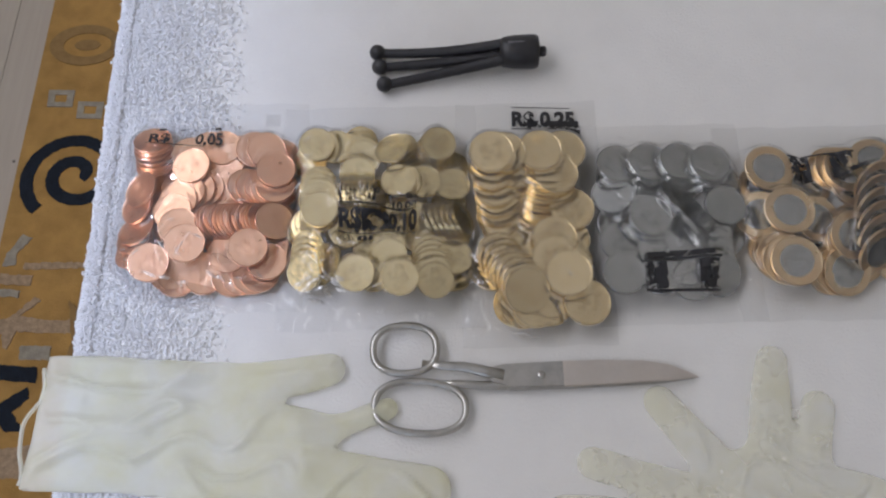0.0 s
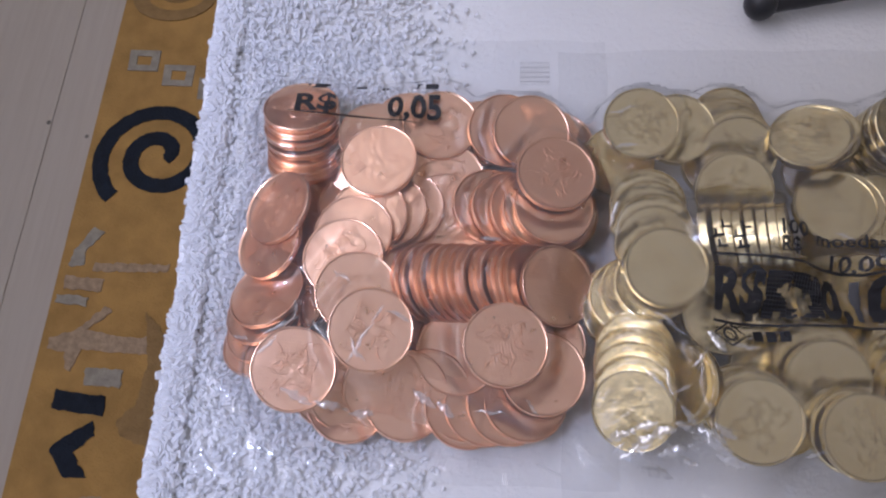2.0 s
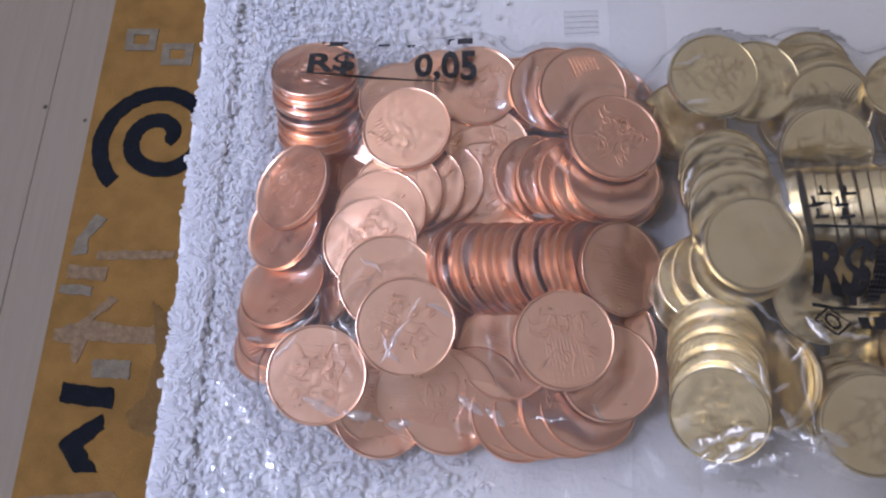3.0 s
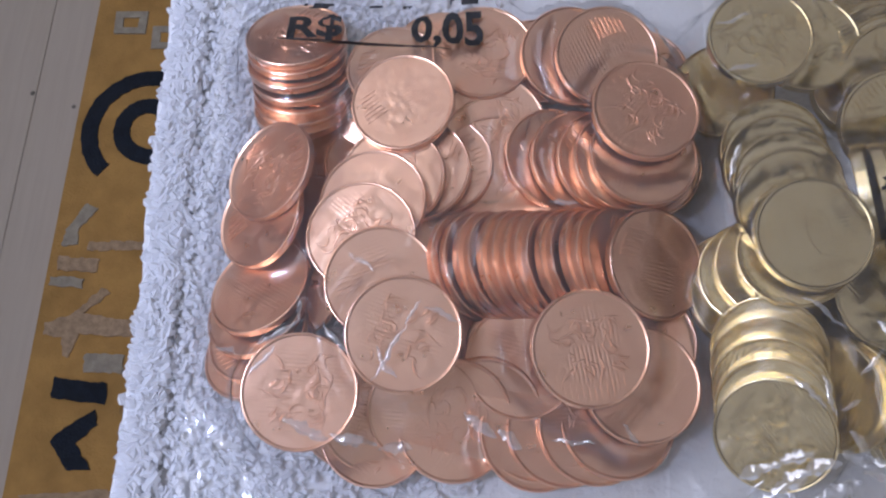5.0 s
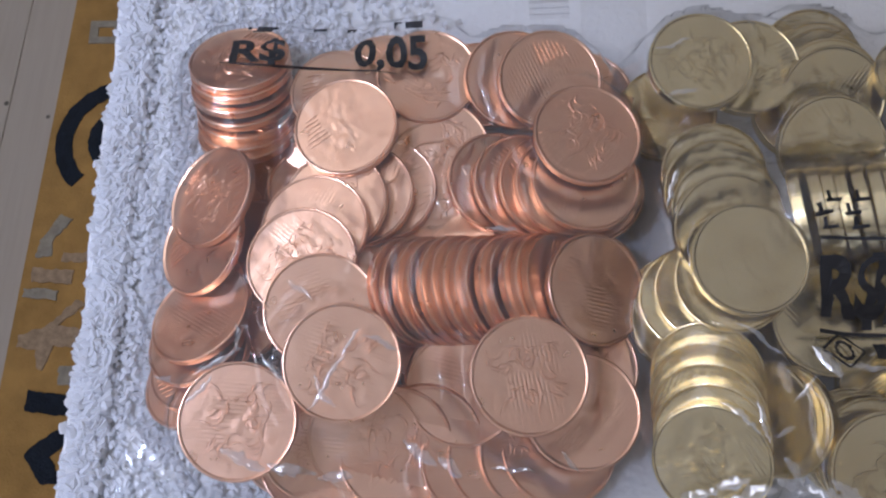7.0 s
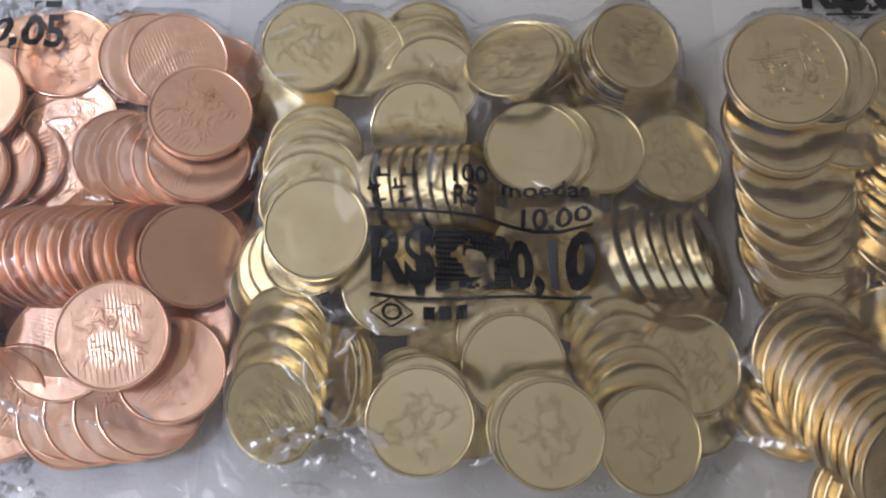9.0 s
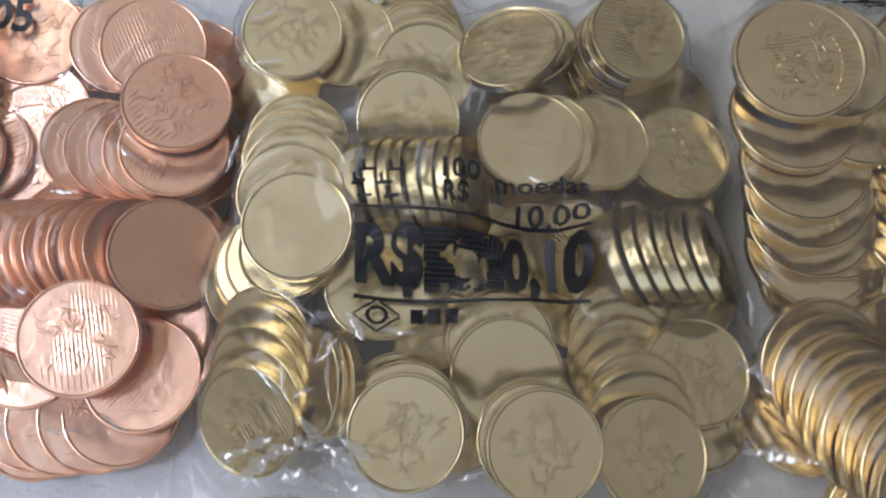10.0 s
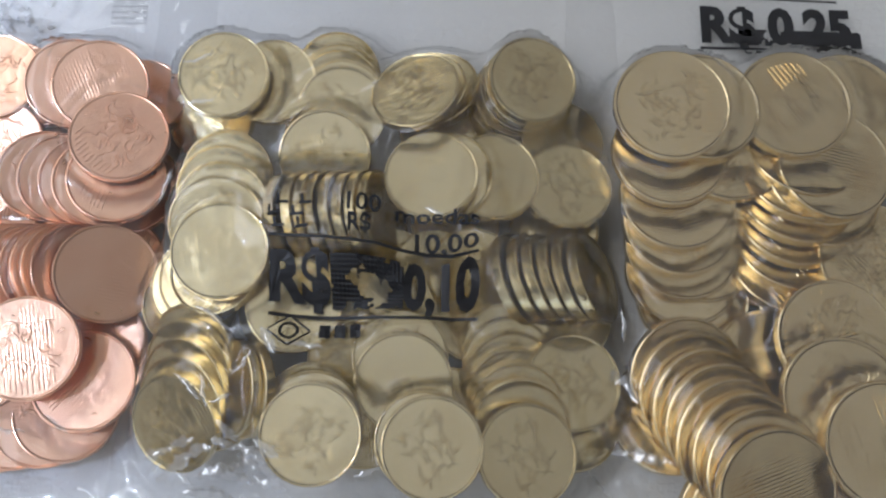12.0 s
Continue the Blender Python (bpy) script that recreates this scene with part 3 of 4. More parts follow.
fan(ten, 5, (31.8, 46.5, 4), (35.8, 47.1, 13), 0.2, -0.1)
put(ten, 26.9, 25.0, 11.0, 0.08, 0.0, 1, 80)
put(ten, 16.6, 24.4, 12.8, -0.08, 0.04)
put(ten, 13.3, 23.6, 15.2, -0.08, 0.04, 1, 75)
put(ten, 42.9, 23.5, 9, 0.1, 0.1)
fan(ten, 4, (-31.5, 25.7, 9), (-30.9, 13.0, 15), 0, -0.25)
put(ten, -29.3, 6.3, 18, 0, -0.1, 1, 10)
fan(ten, 4, (-39.4, 1.1, 5), (-31.4, 4.2, 13), -0.2, 0)
fan(ten, 8, (-16.0, 16.0, 10), (2.9, 16.2, 10.5), 0.92, 0.05)
fan(ten, 6, (31.7, 2.6, 9), (47.8, 2.7, 8), 0.82, 0.18)
put(ten, -15.0, -3.4, 11.5, 0, -0.05)
fan(ten, 5, (-36.3, -11.9, 8), (-37.1, -27.3, 11), -0.36, -0.36)
fan(ten, 2, (-24.4, -20.4, 8), (-27.0, -19.9, 8), -0.75, -0.1)
fan(ten, 3, (-11.5, -24.5, 6), (-10.2, -26.6, 11), 0, -0.1)
put(ten, -9.9, -29.6, 15.5, -0.03, -0.15, 0, 150)
put(ten, 6.9, -13.6, 9, 0, -0.2)
put(ten, 7.7, -19.3, 12, 0, -0.2)
fan(ten, 4, (11.0, -26.2, 5), (12.2, -30.8, 12), 0, -0.1)
put(ten, 13.5, -32.3, 15, 0, -0.12, 0, 40)
fan(ten, 6, (29.2, -11.0, 3), (31.4, -28.3, 9), 0.05, -0.3)
put(ten, 32.0, -33.6, 12.5, 0.16, -0.05)
put(ten, 42.5, -19.1, 8, 0.15, 0)
fan(ten, 4, (-37.6, 41.9, 2.5), (42.9, 37.1, 2.5), 0, 0)
fan(ten, 5, (-38.7, -1.7, 2.5), (42.5, -4.8, 2.5), 0, 0)
fan(ten, 4, (-32.1, -22.8, 2.5), (42.6, -26.8, 2.5), 0, 0)
fan(ten, 4, (-27.0, 18.3, 3), (40.8, 15.2, 3), 0, 0)
fan(ten, 4, (-4.0, 4.2, 5), (22.5, 4.8, 6), 0.1, -0.1)
fan(ten, 3, (-3.1, -13.6, 4), (-1.1, -26.4, 4), 0.1, -0.3)
fan(quarter, 4, (68.1, 5.7, 5), (66.7, 21.0, 11), 0, 0.02)
fan(quarter, 2, (78.5, 31.1, 12), (64.9, 29.8, 13.5), 0, 0.02)
put(quarter, 72.2, 39.6, 15.5, 0.03, 0)
put(quarter, 64.9, 38.9, 17.5, -0.02, -0.02)
fan(quarter, 6, (90.7, 7.0, 4), (95.0, 30.9, 11), 0.05, 0.28)
put(quarter, 105.5, 40.9, 13, 0.03, 0)
put(quarter, 92.3, 40.4, 15, 0, 0)
put(quarter, 108.1, 6.9, 9, 0.03, 0)
put(quarter, 97.3, -10.3, 9.5, 0, -0.03)
put(quarter, 95.9, -23.0, 12, 0, -0.05)
put(quarter, 102.5, -32.0, 14, -0.03, -0.1)
fan(quarter, 8, (66.5, -17.5, 4), (80.1, -40.6, 13), 0.15, -0.26)
fan(quarter, 3, (87.5, -41.7, 7), (93.3, -42.3, 9), 0.1, -0.12)
fan(quarter, 5, (99.9, 10.1, 4), (98.2, 26.2, 12), 0.03, 0)
put(quarter, 100.2, 26.8, 13.5, 0.03, 0)
put(quarter, 104.8, -10.0, 6, 0.05, 0)
put(quarter, 104.3, -23.4, 9, 0.08, -0.03)
put(quarter, 105.7, -32.0, 6, 0.05, 0)
fan(quarter, 2, (91.8, -46.3, 7), (84.4, -47.5, 9), 0.1, -0.12)
put(quarter, 111.6, -47.2, 10, 0.08, -0.12)
fan(quarter, 3, (74.8, -45.9, 6), (77.5, -47.7, 8), 0.05, -0.2)
fan(quarter, 3, (72.5, 21.4, 3), (96.5, 0.1, 3), 0, 0)
fan(quarter, 3, (63.4, -24.9, 3), (101.3, -34.7, 3), 0, 0)
fan(quarter, 3, (84.7, -15.8, 5), (85.3, -30.4, 5), 0, 0)
fan(quarter, 3, (70.5, 0.3, 3), (73.8, 21.7, 8), 0, 0)
fan(half, 3, (139.0, 26.4, 4.35), (135.6, 32.7, 10.35), 0.08, 0.05)
fan(half, 3, (157.1, 27.7, 4.35), (153.6, 34.1, 10.35), 0.08, 0.05)
fan(half, 3, (174.8, 27.3, 4.35), (171.0, 33.6, 10.35), 0.08, 0.05)
fan(half, 3, (191.3, 25.8, 4.35), (187.4, 32.1, 10.35), 0.08, 0.05)
fan(half, 3, (140.8, 14.8, 3.6), (130.9, 15.1, 8.85), -0.15, 0.05)
put(half, 149.9, -0.4, 13.35, 0, -0.03)
put(half, 149.9, -2.8, 9.6, 0, 0)
fan(half, 6, (166.8, 13.4, 6.6), (179.9, -4.3, 7.35), 0.5, 0.3)
put(half, 191.7, 5.3, 11.85, 0.1, 0)
fan(half, 2, (140.7, -10.7, 5.1), (133.5, -13.0, 8.85), 0.05, 0.05)
put(half, 152.9, -17.5, 8.85, 0, -0.2)
put(half, 132.0, -32.2, 11.85, 0.08, -0.05)
fan(half, 6, (183.6, -6.5, 4.35), (185.0, -33.7, 6.6), 0.25, -0.4)
fan(half, 4, (175.3, -27.0, 6.6), (169.1, -35.4, 8.1), 0, -0.3)
put(half, 152.6, -32.0, 8.85, 0, -0.1)
put(half, 166.6, -27.8, 9.6, 0, -0.1)
fan(half, 4, (135.9, 26.7, 2.48), (193.7, 25.2, 2.48), 0, 0)
fan(half, 4, (133.0, -1.0, 2.48), (191.6, -9.3, 2.48), 0, 0)
fan(half, 4, (136.3, -27.7, 2.48), (185.0, -32.3, 2.48), 0, 0)
fan(half, 3, (140.4, -15.4, 4.35), (173.9, -19.6, 4.35), 0, 0)
put(real, 221.0, 29.1, 8.85, 0, 0)
put(real, 225.1, 0.7, 14.85, -0.02, -0.05)
fan(real, 4, (218.0, -17.2, 3.6), (220.9, -27.3, 11.1), -0.15, -0.1)
put(real, 224.3, -28.2, 13.35, -0.03, -0.12)
put(real, 242.0, -2.5, 8.85, 0.1, 0)
fan(real, 4, (253.9, -24.7, 3.6), (258.1, -13.5, 12.6), 0.15, -0.2)
put(real, 212.4, 1.9, 6.6, -0.3, 0)
fan(real, 6, (276.9, 16.8, 8.1), (271.5, -23.3, 7.35), 0.3, -0.7)
put(real, 280.4, 31.8, 9.6, 0, 0)
fan(real, 3, (258.0, 29.3, 5.1), (265.8, 27.6, 8.1), 0, 0)
fan(real, 3, (246.0, -31.3, 4.35), (253.5, -32.6, 7.35), 0.1, -0.3)
fan(real, 4, (218.8, 21.0, 2.48), (292.5, 19.1, 2.48), 0, 0)
fan(real, 4, (217.4, -23.3, 2.48), (285.4, -25.1, 2.48), 0, 0)
fan(real, 4, (217.3, -3.7, 3.6), (289.4, -5.6, 3.6), 0, 0)
put(real, 295.8, -7.7, 8.1, 0, 0)
put(real, 296.7, 26.1, 9.6, 0, 0)


# ---- clear film over the coins ----
STEP = 0.0008


def soften(h, times):
    for _ in range(times):
        p = np.pad(h, 1, mode="edge")
        h = (p[:-2, 1:-1] + p[2:, 1:-1] + p[1:-1, :-2] + p[1:-1, 2:] + 2 * h) / 6
    return h


def drape(kind):
    """The film's height over the bag, on a fine grid."""
    x0, x1, y0, y1, _ = BAGS[kind]
    gx, gy = np.arange(x0, x1 + STEP / 2, STEP), np.arange(y0, y1 + STEP / 2, STEP)
    X, Y = np.meshgrid(gx, gy, indexing="ij")
    h = np.zeros_like(X)
    for p, up, r, t in laid[kind]:
        dx, dy = X - p.x, Y - p.y
        dz = -(up.x * dx + up.y * dy) / up.z
        inside = dx ** 2 + dy ** 2 + dz ** 2 <= (r + 0.0013) ** 2
        h = np.where(inside, np.maximum(h, p.z + dz + t / 2 / up.z), h)
    solid, taut = h.copy(), h
    for _ in range(50):
        taut = np.maximum(solid, soften(taut, 1) - 0.00002)
    h = np.maximum(soften(taut, 2), solid)
    if kind in LABELS:
        lx0, lx1, ly0, ly1 = LABELS[kind]
        wide = h.copy()
        for _ in range(5):
            p = np.pad(wide, 1, mode="edge")
            wide = np.maximum.reduce([p[:-2, 1:-1], p[2:, 1:-1], p[1:-1, :-2], p[1:-1, 2:], wide])
        wide = soften(wide, 30) - 0.0008
        inside = np.clip(1 + np.minimum(np.minimum(X - lx0, lx1 - X), np.minimum(Y - ly0, ly1 - Y)) / 0.006, 0, 1)
        h = np.maximum(h, h + (wide - h) * inside)
    rim = np.minimum(np.minimum(X - x0, x1 - X), np.minimum(Y - y0, y1 - Y))
    slack = soften(np.clip((h - solid) / 0.002, 0, 1), 2)
    slack = np.maximum(slack, np.clip((0.004 - h) / 0.003, 0, 1) * np.clip((-0.02 - Y) / 0.01, 0, 1))
    loose = 0.2 + 2.0 * slack
    crease = loose * np.array([[noise.noise((a * 70, b * 70, 5.0)) + 0.6 * noise.noise((a * 190, b * 190, 2.0)) for b in gy] for a in gx])
    fold = np.array([[max(0.0, 1 - 5.5 * abs(noise.noise((a * 95 + 0.8 * noise.noise((b * 90, a * 90, 4)), b * 70, 6.0)))) for b in gy] for a in gx])
    h = np.where(rim < 0.004, np.minimum(h, 0.001 + 3 * rim), h)
    return gx, gy, h + 0.0007 + 0.0007 * slack * fold + np.clip(0.0007 * crease, -0.0003, 0.003) * np.clip(rim / 0.004, 0.4, 1)


def height_on(field, x, y):
    gx, gy, h = field
    i = int(np.clip(round((x - gx[0]) / STEP), 2, len(gx) - 3))
    j = int(np.clip(round((y - gy[0]) / STEP), 2, len(gy) - 3))
    return float(h[i - 2:i + 3, j - 2:j + 3].max())


for k, (x0, x1, y0, y1, label) in BAGS.items():
    x0 = min(p.x - r * math.sqrt(1 - up.x ** 2) for p, up, r, t in laid[k]) - 0.0045
    x1 = max(p.x + r * math.sqrt(1 - up.x ** 2) for p, up, r, t in laid[k]) + 0.0045
    BAGS[k] = (x0, x1, y0, y1, label)
films, fields = {}, {}
for k in BAGS:
    gx, gy, h = fields[k] = drape(k)
    ni, nj = len(gx), len(gy)
    wob = [[0.0012 * noise.noise((a * 60, b * 60, 8)) for b in gy] for a in gx]
    verts = [(gx[i] + wob[i][j], gy[j] + wob[i][j], h[i, j]) for i in range(ni) for j in range(nj)]
    faces = [(i * nj + j, (i + 1) * nj + j, (i + 1) * nj + j + 1, i * nj + j + 1) for i in range(ni - 1) for j in range(nj - 1)]
    me = bpy.data.meshes.new("film")
    me.from_pydata(verts, [], faces)
    me.materials.append(FILM)
    me.shade_smooth()
    films[k] = part("film", me, FILM, bags[k], "crinkled clear plastic film")
    films[k].visible_shadow = False


def printed(kind, bm, x, y, turn=0.0, fine=0.0016):
    """Lays flat print on a bag's film, as a part of the film."""
    bmesh.ops.transform(bm, matrix=pose(x, y, 0, 0, 0, turn), verts=bm.verts[:])
    bmesh.ops.triangulate(bm, faces=bm.faces[:])
    for _ in range(3):
        long = [e for e in bm.edges if e.calc_length() > fine]
        if long:
            bmesh.ops.subdivide_edges(bm, edges=long, cuts=1)
    for v in bm.verts:
        v.co.z = height_on(fields[kind], v.co.x, v.co.y) + 0.0006
    return part("printing", bm, INK, films[kind])


def bar(w, h):
    bm = bmesh.new()
    bm.faces.new([bm.verts.new((x, y, 0)) for x, y in ((0, 0), (w, 0), (w, h), (0, h))])
    return bm


def blot(w, h, seed, hole=True):
    """A smudged block of ink with pale gaps."""
    bm = bmesh.new()
    k = 0.0004
    for i in range(int(w / k)):
        for j in range(int(h / k)):
            x, y = i * k, j * k
            hollow = hole and (x - w * 0.5) ** 2 + (y - h * 0.45) ** 2 < (h * 0.24) ** 2
            if not hollow and noise.noise((x * 330, y * 330, seed)) + 0.5 * noise.noise((x * 900, y * 900, seed)) > -0.3:
                bm.faces.new([bm.verts.new(c + (0,)) for c in ((x, y), (x + k, y), (x + k, y + k), (x, y + k))])
    bmesh.ops.remove_doubles(bm, verts=bm.verts[:], dist=1e-6)
    return bm


# ribbed heat seal on the copper bag's flap
verts = [(-0.0648 + 0.00035 * j, 0.0752 - 0.0008 * i, height_on(fields["five"], -0.06, 0.0752 - 0.0008 * i) + 0.0006 + 0.0006 * (i % 2)) for i in range(11) for j in range(26)]
faces = [(i * 26 + j, i * 26 + j + 1, (i + 1) * 26 + j + 1, (i + 1) * 26 + j) for i in range(10) for j in range(25)]
me = bpy.data.meshes.new("seal")
me.from_pydata(verts, [], faces)
me.materials.append(FILM)
part("seal", me, FILM, films["five"], "ribbed heat seal").visible_shadow = False


def crease(kind, x0, y0, x1, y1, broad=1.0):
    """A wandering whitened strip for a crease's glint, from end to end in millimetres."""
    long = math.hypot(x1 - x0, y1 - y0)
    k = max(4, int(long / 0.6))
    sx, sy = -(y1 - y0) / long, (x1 - x0) / long
    verts, faces, off = [], [], 0.0
    for i in range(k + 1):
        u = i / k
        off += random.uniform(-0.3, 0.3)
        wide = broad * random.uniform(0.2, 0.55) * (0.25 + math.sin(math.pi * u))
        mx, my = x0 + (x1 - x0) * u + sx * off, y0 + (y1 - y0) * u + sy * off
        low = height_on(fields[kind], mx / 1000, my / 1000) + 0.0003
        for side, up in ((-1, 0.0), (-0.5, 0.24), (0, 0.36), (0.5, 0.24), (1, 0.0)):
            verts.append(((mx + sx * wide * side) / 1000, (my + sy * wide * side) / 1000, low + up * wide / 1000))
        if i:
            c = 5 * i
            faces += [(c - 5 + j, c - 4 + j, c + 1 + j, c + j) for j in range(4)]
    me = bpy.data.meshes.new("crease")
    me.from_pydata(verts, [], faces)
    me.materials.append(GLINT)
    me.shade_smooth()
    part("crease", me, GLINT, films[kind]).visible_shadow = False


# Laid where the film catches the light; broader where the glare is stronger.
crease(five, -111.1, 5.0, -105.8, 0.4)
crease(five, -114.8, -8.5, -110.4, -14.7)
crease(five, -106.3, -18.7, -100.5, -8.8)
crease(five, -100.5, -8.8, -97.5, -4.8)
crease(five, -96.9, -5.8, -90.4, -8.2)
crease(five, -105.4, -12.7, -101.3, -17.8)
crease(five, -122.0, -24.8, -113.9, -27.7, 2.0)
crease(five, -113.9, -27.7, -106.0, -28.7, 2.0)
crease(five, -130.7, -30.2, -139.9, -29.2, 2.0)
crease(five, -106.0, -29.6, -100.1, -30.1, 2.0)
crease(five, -90.5, -23.2, -84.7, -27.4, 2.0)
crease(five, -84.7, -26.5, -81.0, -30.2, 2.0)
crease(five, -126.9, -12.4, -118.9, -7.4)
crease(five, -120.8, -2.7, -118.9, -7.6)
crease(five, -136.4, -11.7, -131.0, -13.9)
crease(five, -74.7, 13.7, -69.1, 12.8)
crease(five, -63.0, -25.7, -59.4, -28.5)
crease(five, -128.6, -17.4, -123.8, -12.5)
crease(five, -75.3, -28.4, -67.9, -29.8)
crease(ten, -43.6, -34.3, -37.7, -31.4, 2.4)
crease(ten, -37.7, -31.4, -32.7, -30.0, 2.4)
crease(ten, -34.5, -34.4, -28.6, -32.5, 2.4)
crease(ten, -32.4, -37.4, -24.4, -34.6, 2.4)
crease(ten, -28.7, -30.6, -24.5, -33.6, 2.4)
crease(ten, -24.5, -33.6, -16.3, -36.6, 2.4)
crease(ten, -20.5, -30.6, -15.4, -33.7, 2.4)
crease(ten, -20.3, -37.5, -14.3, -40.5, 2.4)
crease(ten, -41.0, -38.5, -33.0, -33.5, 3.0)
crease(ten, -30.5, -35.5, -22.0, -38.5, 3.0)
crease(ten, -36.0, -40.5, -27.0, -41.5, 2.6)
crease(ten, -24.0, -31.5, -18.0, -35.5, 2.6)
crease(ten, -27.5, -27.0, -23.5, -30.5, 2.0)
crease(ten, -20.5, -9.0, -17.0, -14.5, 2.0)
crease(ten, -36.5, -18.2, -31.0, -23.5)
crease(ten, -32.9, -5.4, -25.3, -9.8)
crease(ten, -25.0, -18.4, -21.0, -14.2)
crease(ten, -16.8, -12.1, -8.3, -13.5)
crease(ten, -42.9, 16.5, -40.0, 23.7)
crease(ten, -41.6, 50.1, -34.6, 52.1)
crease(ten, -34.1, 41.4, -39.9, 40.2)
crease(ten, -60.1, -39.5, -53.0, -41.2)
crease(ten, -29.0, -23.5, -24.9, -22.5)
crease(ten, -10.5, -10.0, -5.2, -8.4)
crease(ten, 11.7, 15.9, 16.1, 14.1)
crease(ten, 53.0, -4.1, 53.3, -10.7)
crease(ten, -1.3, -37.7, 3.8, -35.9)
crease(ten, -37.4, -36.4, -33.3, -39.3)
crease(ten, -42.4, -37.3, -40.6, -34.4)
crease(ten, -31.3, -18.3, -28.9, -24.5)
crease(quarter, 41.2, -23.2, 48.6, -29.8, 2.6)
crease(quarter, 47.7, -13.5, 54.9, -23.6, 2.6)
crease(quarter, 50.0, -33.1, 60.4, -37.2, 2.6)
crease(quarter, 101.7, -30.6, 105.0, -34.5)
crease(quarter, 43.3, -32.9, 51.1, -42.6)
crease(quarter, 69.5, -61.6, 87.1, -65.2)
crease(half, 131.7, 16.2, 136.5, 11.0)
crease(half, 133.9, 7.6, 138.9, 5.1)
crease(half, 147.4, 29.8, 153.5, 27.9)
crease(half, 179.1, 29.0, 188.0, 24.5)
crease(half, 140.7, 55.9, 144.4, 54.3)
crease(real, 257.0, -17.4, 259.5, -27.2)
crease(real, 274.4, 12.5, 273.8, -1.2)

# five: R$ 0,05 with worn small print above
printed("five", letters("R$", 0.0113, 0.0066, 0.03), -0.1266, 0.0515, 3)
printed("five", letters("0,05", 0.0148, 0.008, 0.03), -0.1012, 0.0505, 2)
printed("five", bar(0.036, 0.00028), -0.1285, 0.0513, -4)
for x, w in ((-0.1244, 0.0065), (-0.1105, 0.003), (-0.1035, 0.0022), (-0.0935, 0.0062)):
    printed("five", blot(w, 0.0018 if w > 0.005 else 0.0012, x * 300, False), x, 0.0605)
# ten: full label
printed("ten", letters("R$", 0.012, 0.0092, 0.045), -0.0188, -0.0035, -1)
printed("ten", blot(0.0145, 0.0098, 3.3), -0.0068, -0.0049, -1)
printed("ten", letters("0,10", 0.0155, 0.0096, 0.05), 0.0074, -0.0049, -1)
printed("ten", bar(0.0416, 0.0006), -0.0187, 0.0082, -4)
printed("ten", bar(0.0416, 0.0007), -0.019, -0.0067, -1.5)
printed("ten", letters("100", 0.0066, 0.0036, 0.02), -0.0033, 0.0131, -1)
printed("ten", letters("moedas", 0.0172, 0.0032, 0.02), 0.006, 0.0121, -1)
printed("ten", letters("R$", 0.0045, 0.0034, 0.02), -0.0032, 0.0093, -1)
printed("ten", letters("10,00", 0.013, 0.0034, 0.02), 0.0099, 0.0068, -1)
for x, y in ((-0.0175, 0.0142), (-0.0128, 0.0142), (-0.0192, 0.0121), (-0.0145, 0.0119), (-0.0182, 0.0098), (-0.0135, 0.0095)):
    printed("ten", bar(0.0026, 0.0006), x, y, 4)
    printed("ten", bar(0.0006, 0.002), x + 0.0004, y + 0.0001, 6)
for a, b in (((0, 0), (0.0038, 0.0029)), ((0.0038, 0.0029), (0.0076, 0)), ((0.0076, 0), (0.0038, -0.0029)), ((0.0038, -0.0029), (0, 0))):
    printed("ten", bar(0.0048, 0.0004), -0.0188 + a[0], -0.0096 + a[1], math.degrees(math.atan2(b[1] - a[1], b[0] - a[0])))
ringlet = bmesh.new()
for k in range(24):
    u, v = 2 * math.pi * k / 24, 2 * math.pi * (k + 1) / 24
    ringlet.faces.new([ringlet.verts.new((r * math.cos(a), r * math.sin(a), 0)) for r, a in ((0.0013, u), (0.0019, u), (0.0019, v), (0.0013, v))])
printed("ten", ringlet, -0.015, -0.0096)
for x in (-0.0092, -0.0061, -0.003):
    printed("ten", bar(0.0022, 0.0028), x, -0.011)
# quarter: R$ 0,25 on the flat flap
printed("quarter", letters("R$ 0,25", 0.037, 0.0094, 0.05), 0.079, 0.0645, -2)
printed("quarter", bar(0.038, 0.0008), 0.0785, 0.062, -2)
printed("quarter", blot(0.03, 0.0034, 9.1, False), 0.0885, 0.0583, -2)
printed("quarter", bar(0.034, 0.0006), 0.0795, 0.0765, -3)
printed("quarter", blot(0.03, 0.0045, 12.3, False), 0.088, 0.0632, -2)
# half and real: blocks too smudged to read
printed("half", blot(0.011, 0.0145, 5.5, False), 0.1448, -0.0405, 0)
printed("half", blot(0.011, 0.0145, 6.5, False), 0.172, -0.0405, 0)
printed("half", bar(0.0405, 0.0013), 0.1435, -0.0255, 0)
printed("half", bar(0.0405, 0.0013), 0.143, -0.0425, 0)
printed("half", blot(0.036, 0.0032, 2.5, False), 0.1455, -0.0238, 0)
printed("real", blot(0.012, 0.015, 1.5, False), 0.233, 0.0205, 2)
printed("real", blot(0.012, 0.015, 4.5, False), 0.256, 0.0215, 2)
printed("real", bar(0.037, 0.0014), 0.232, 0.035, 2)

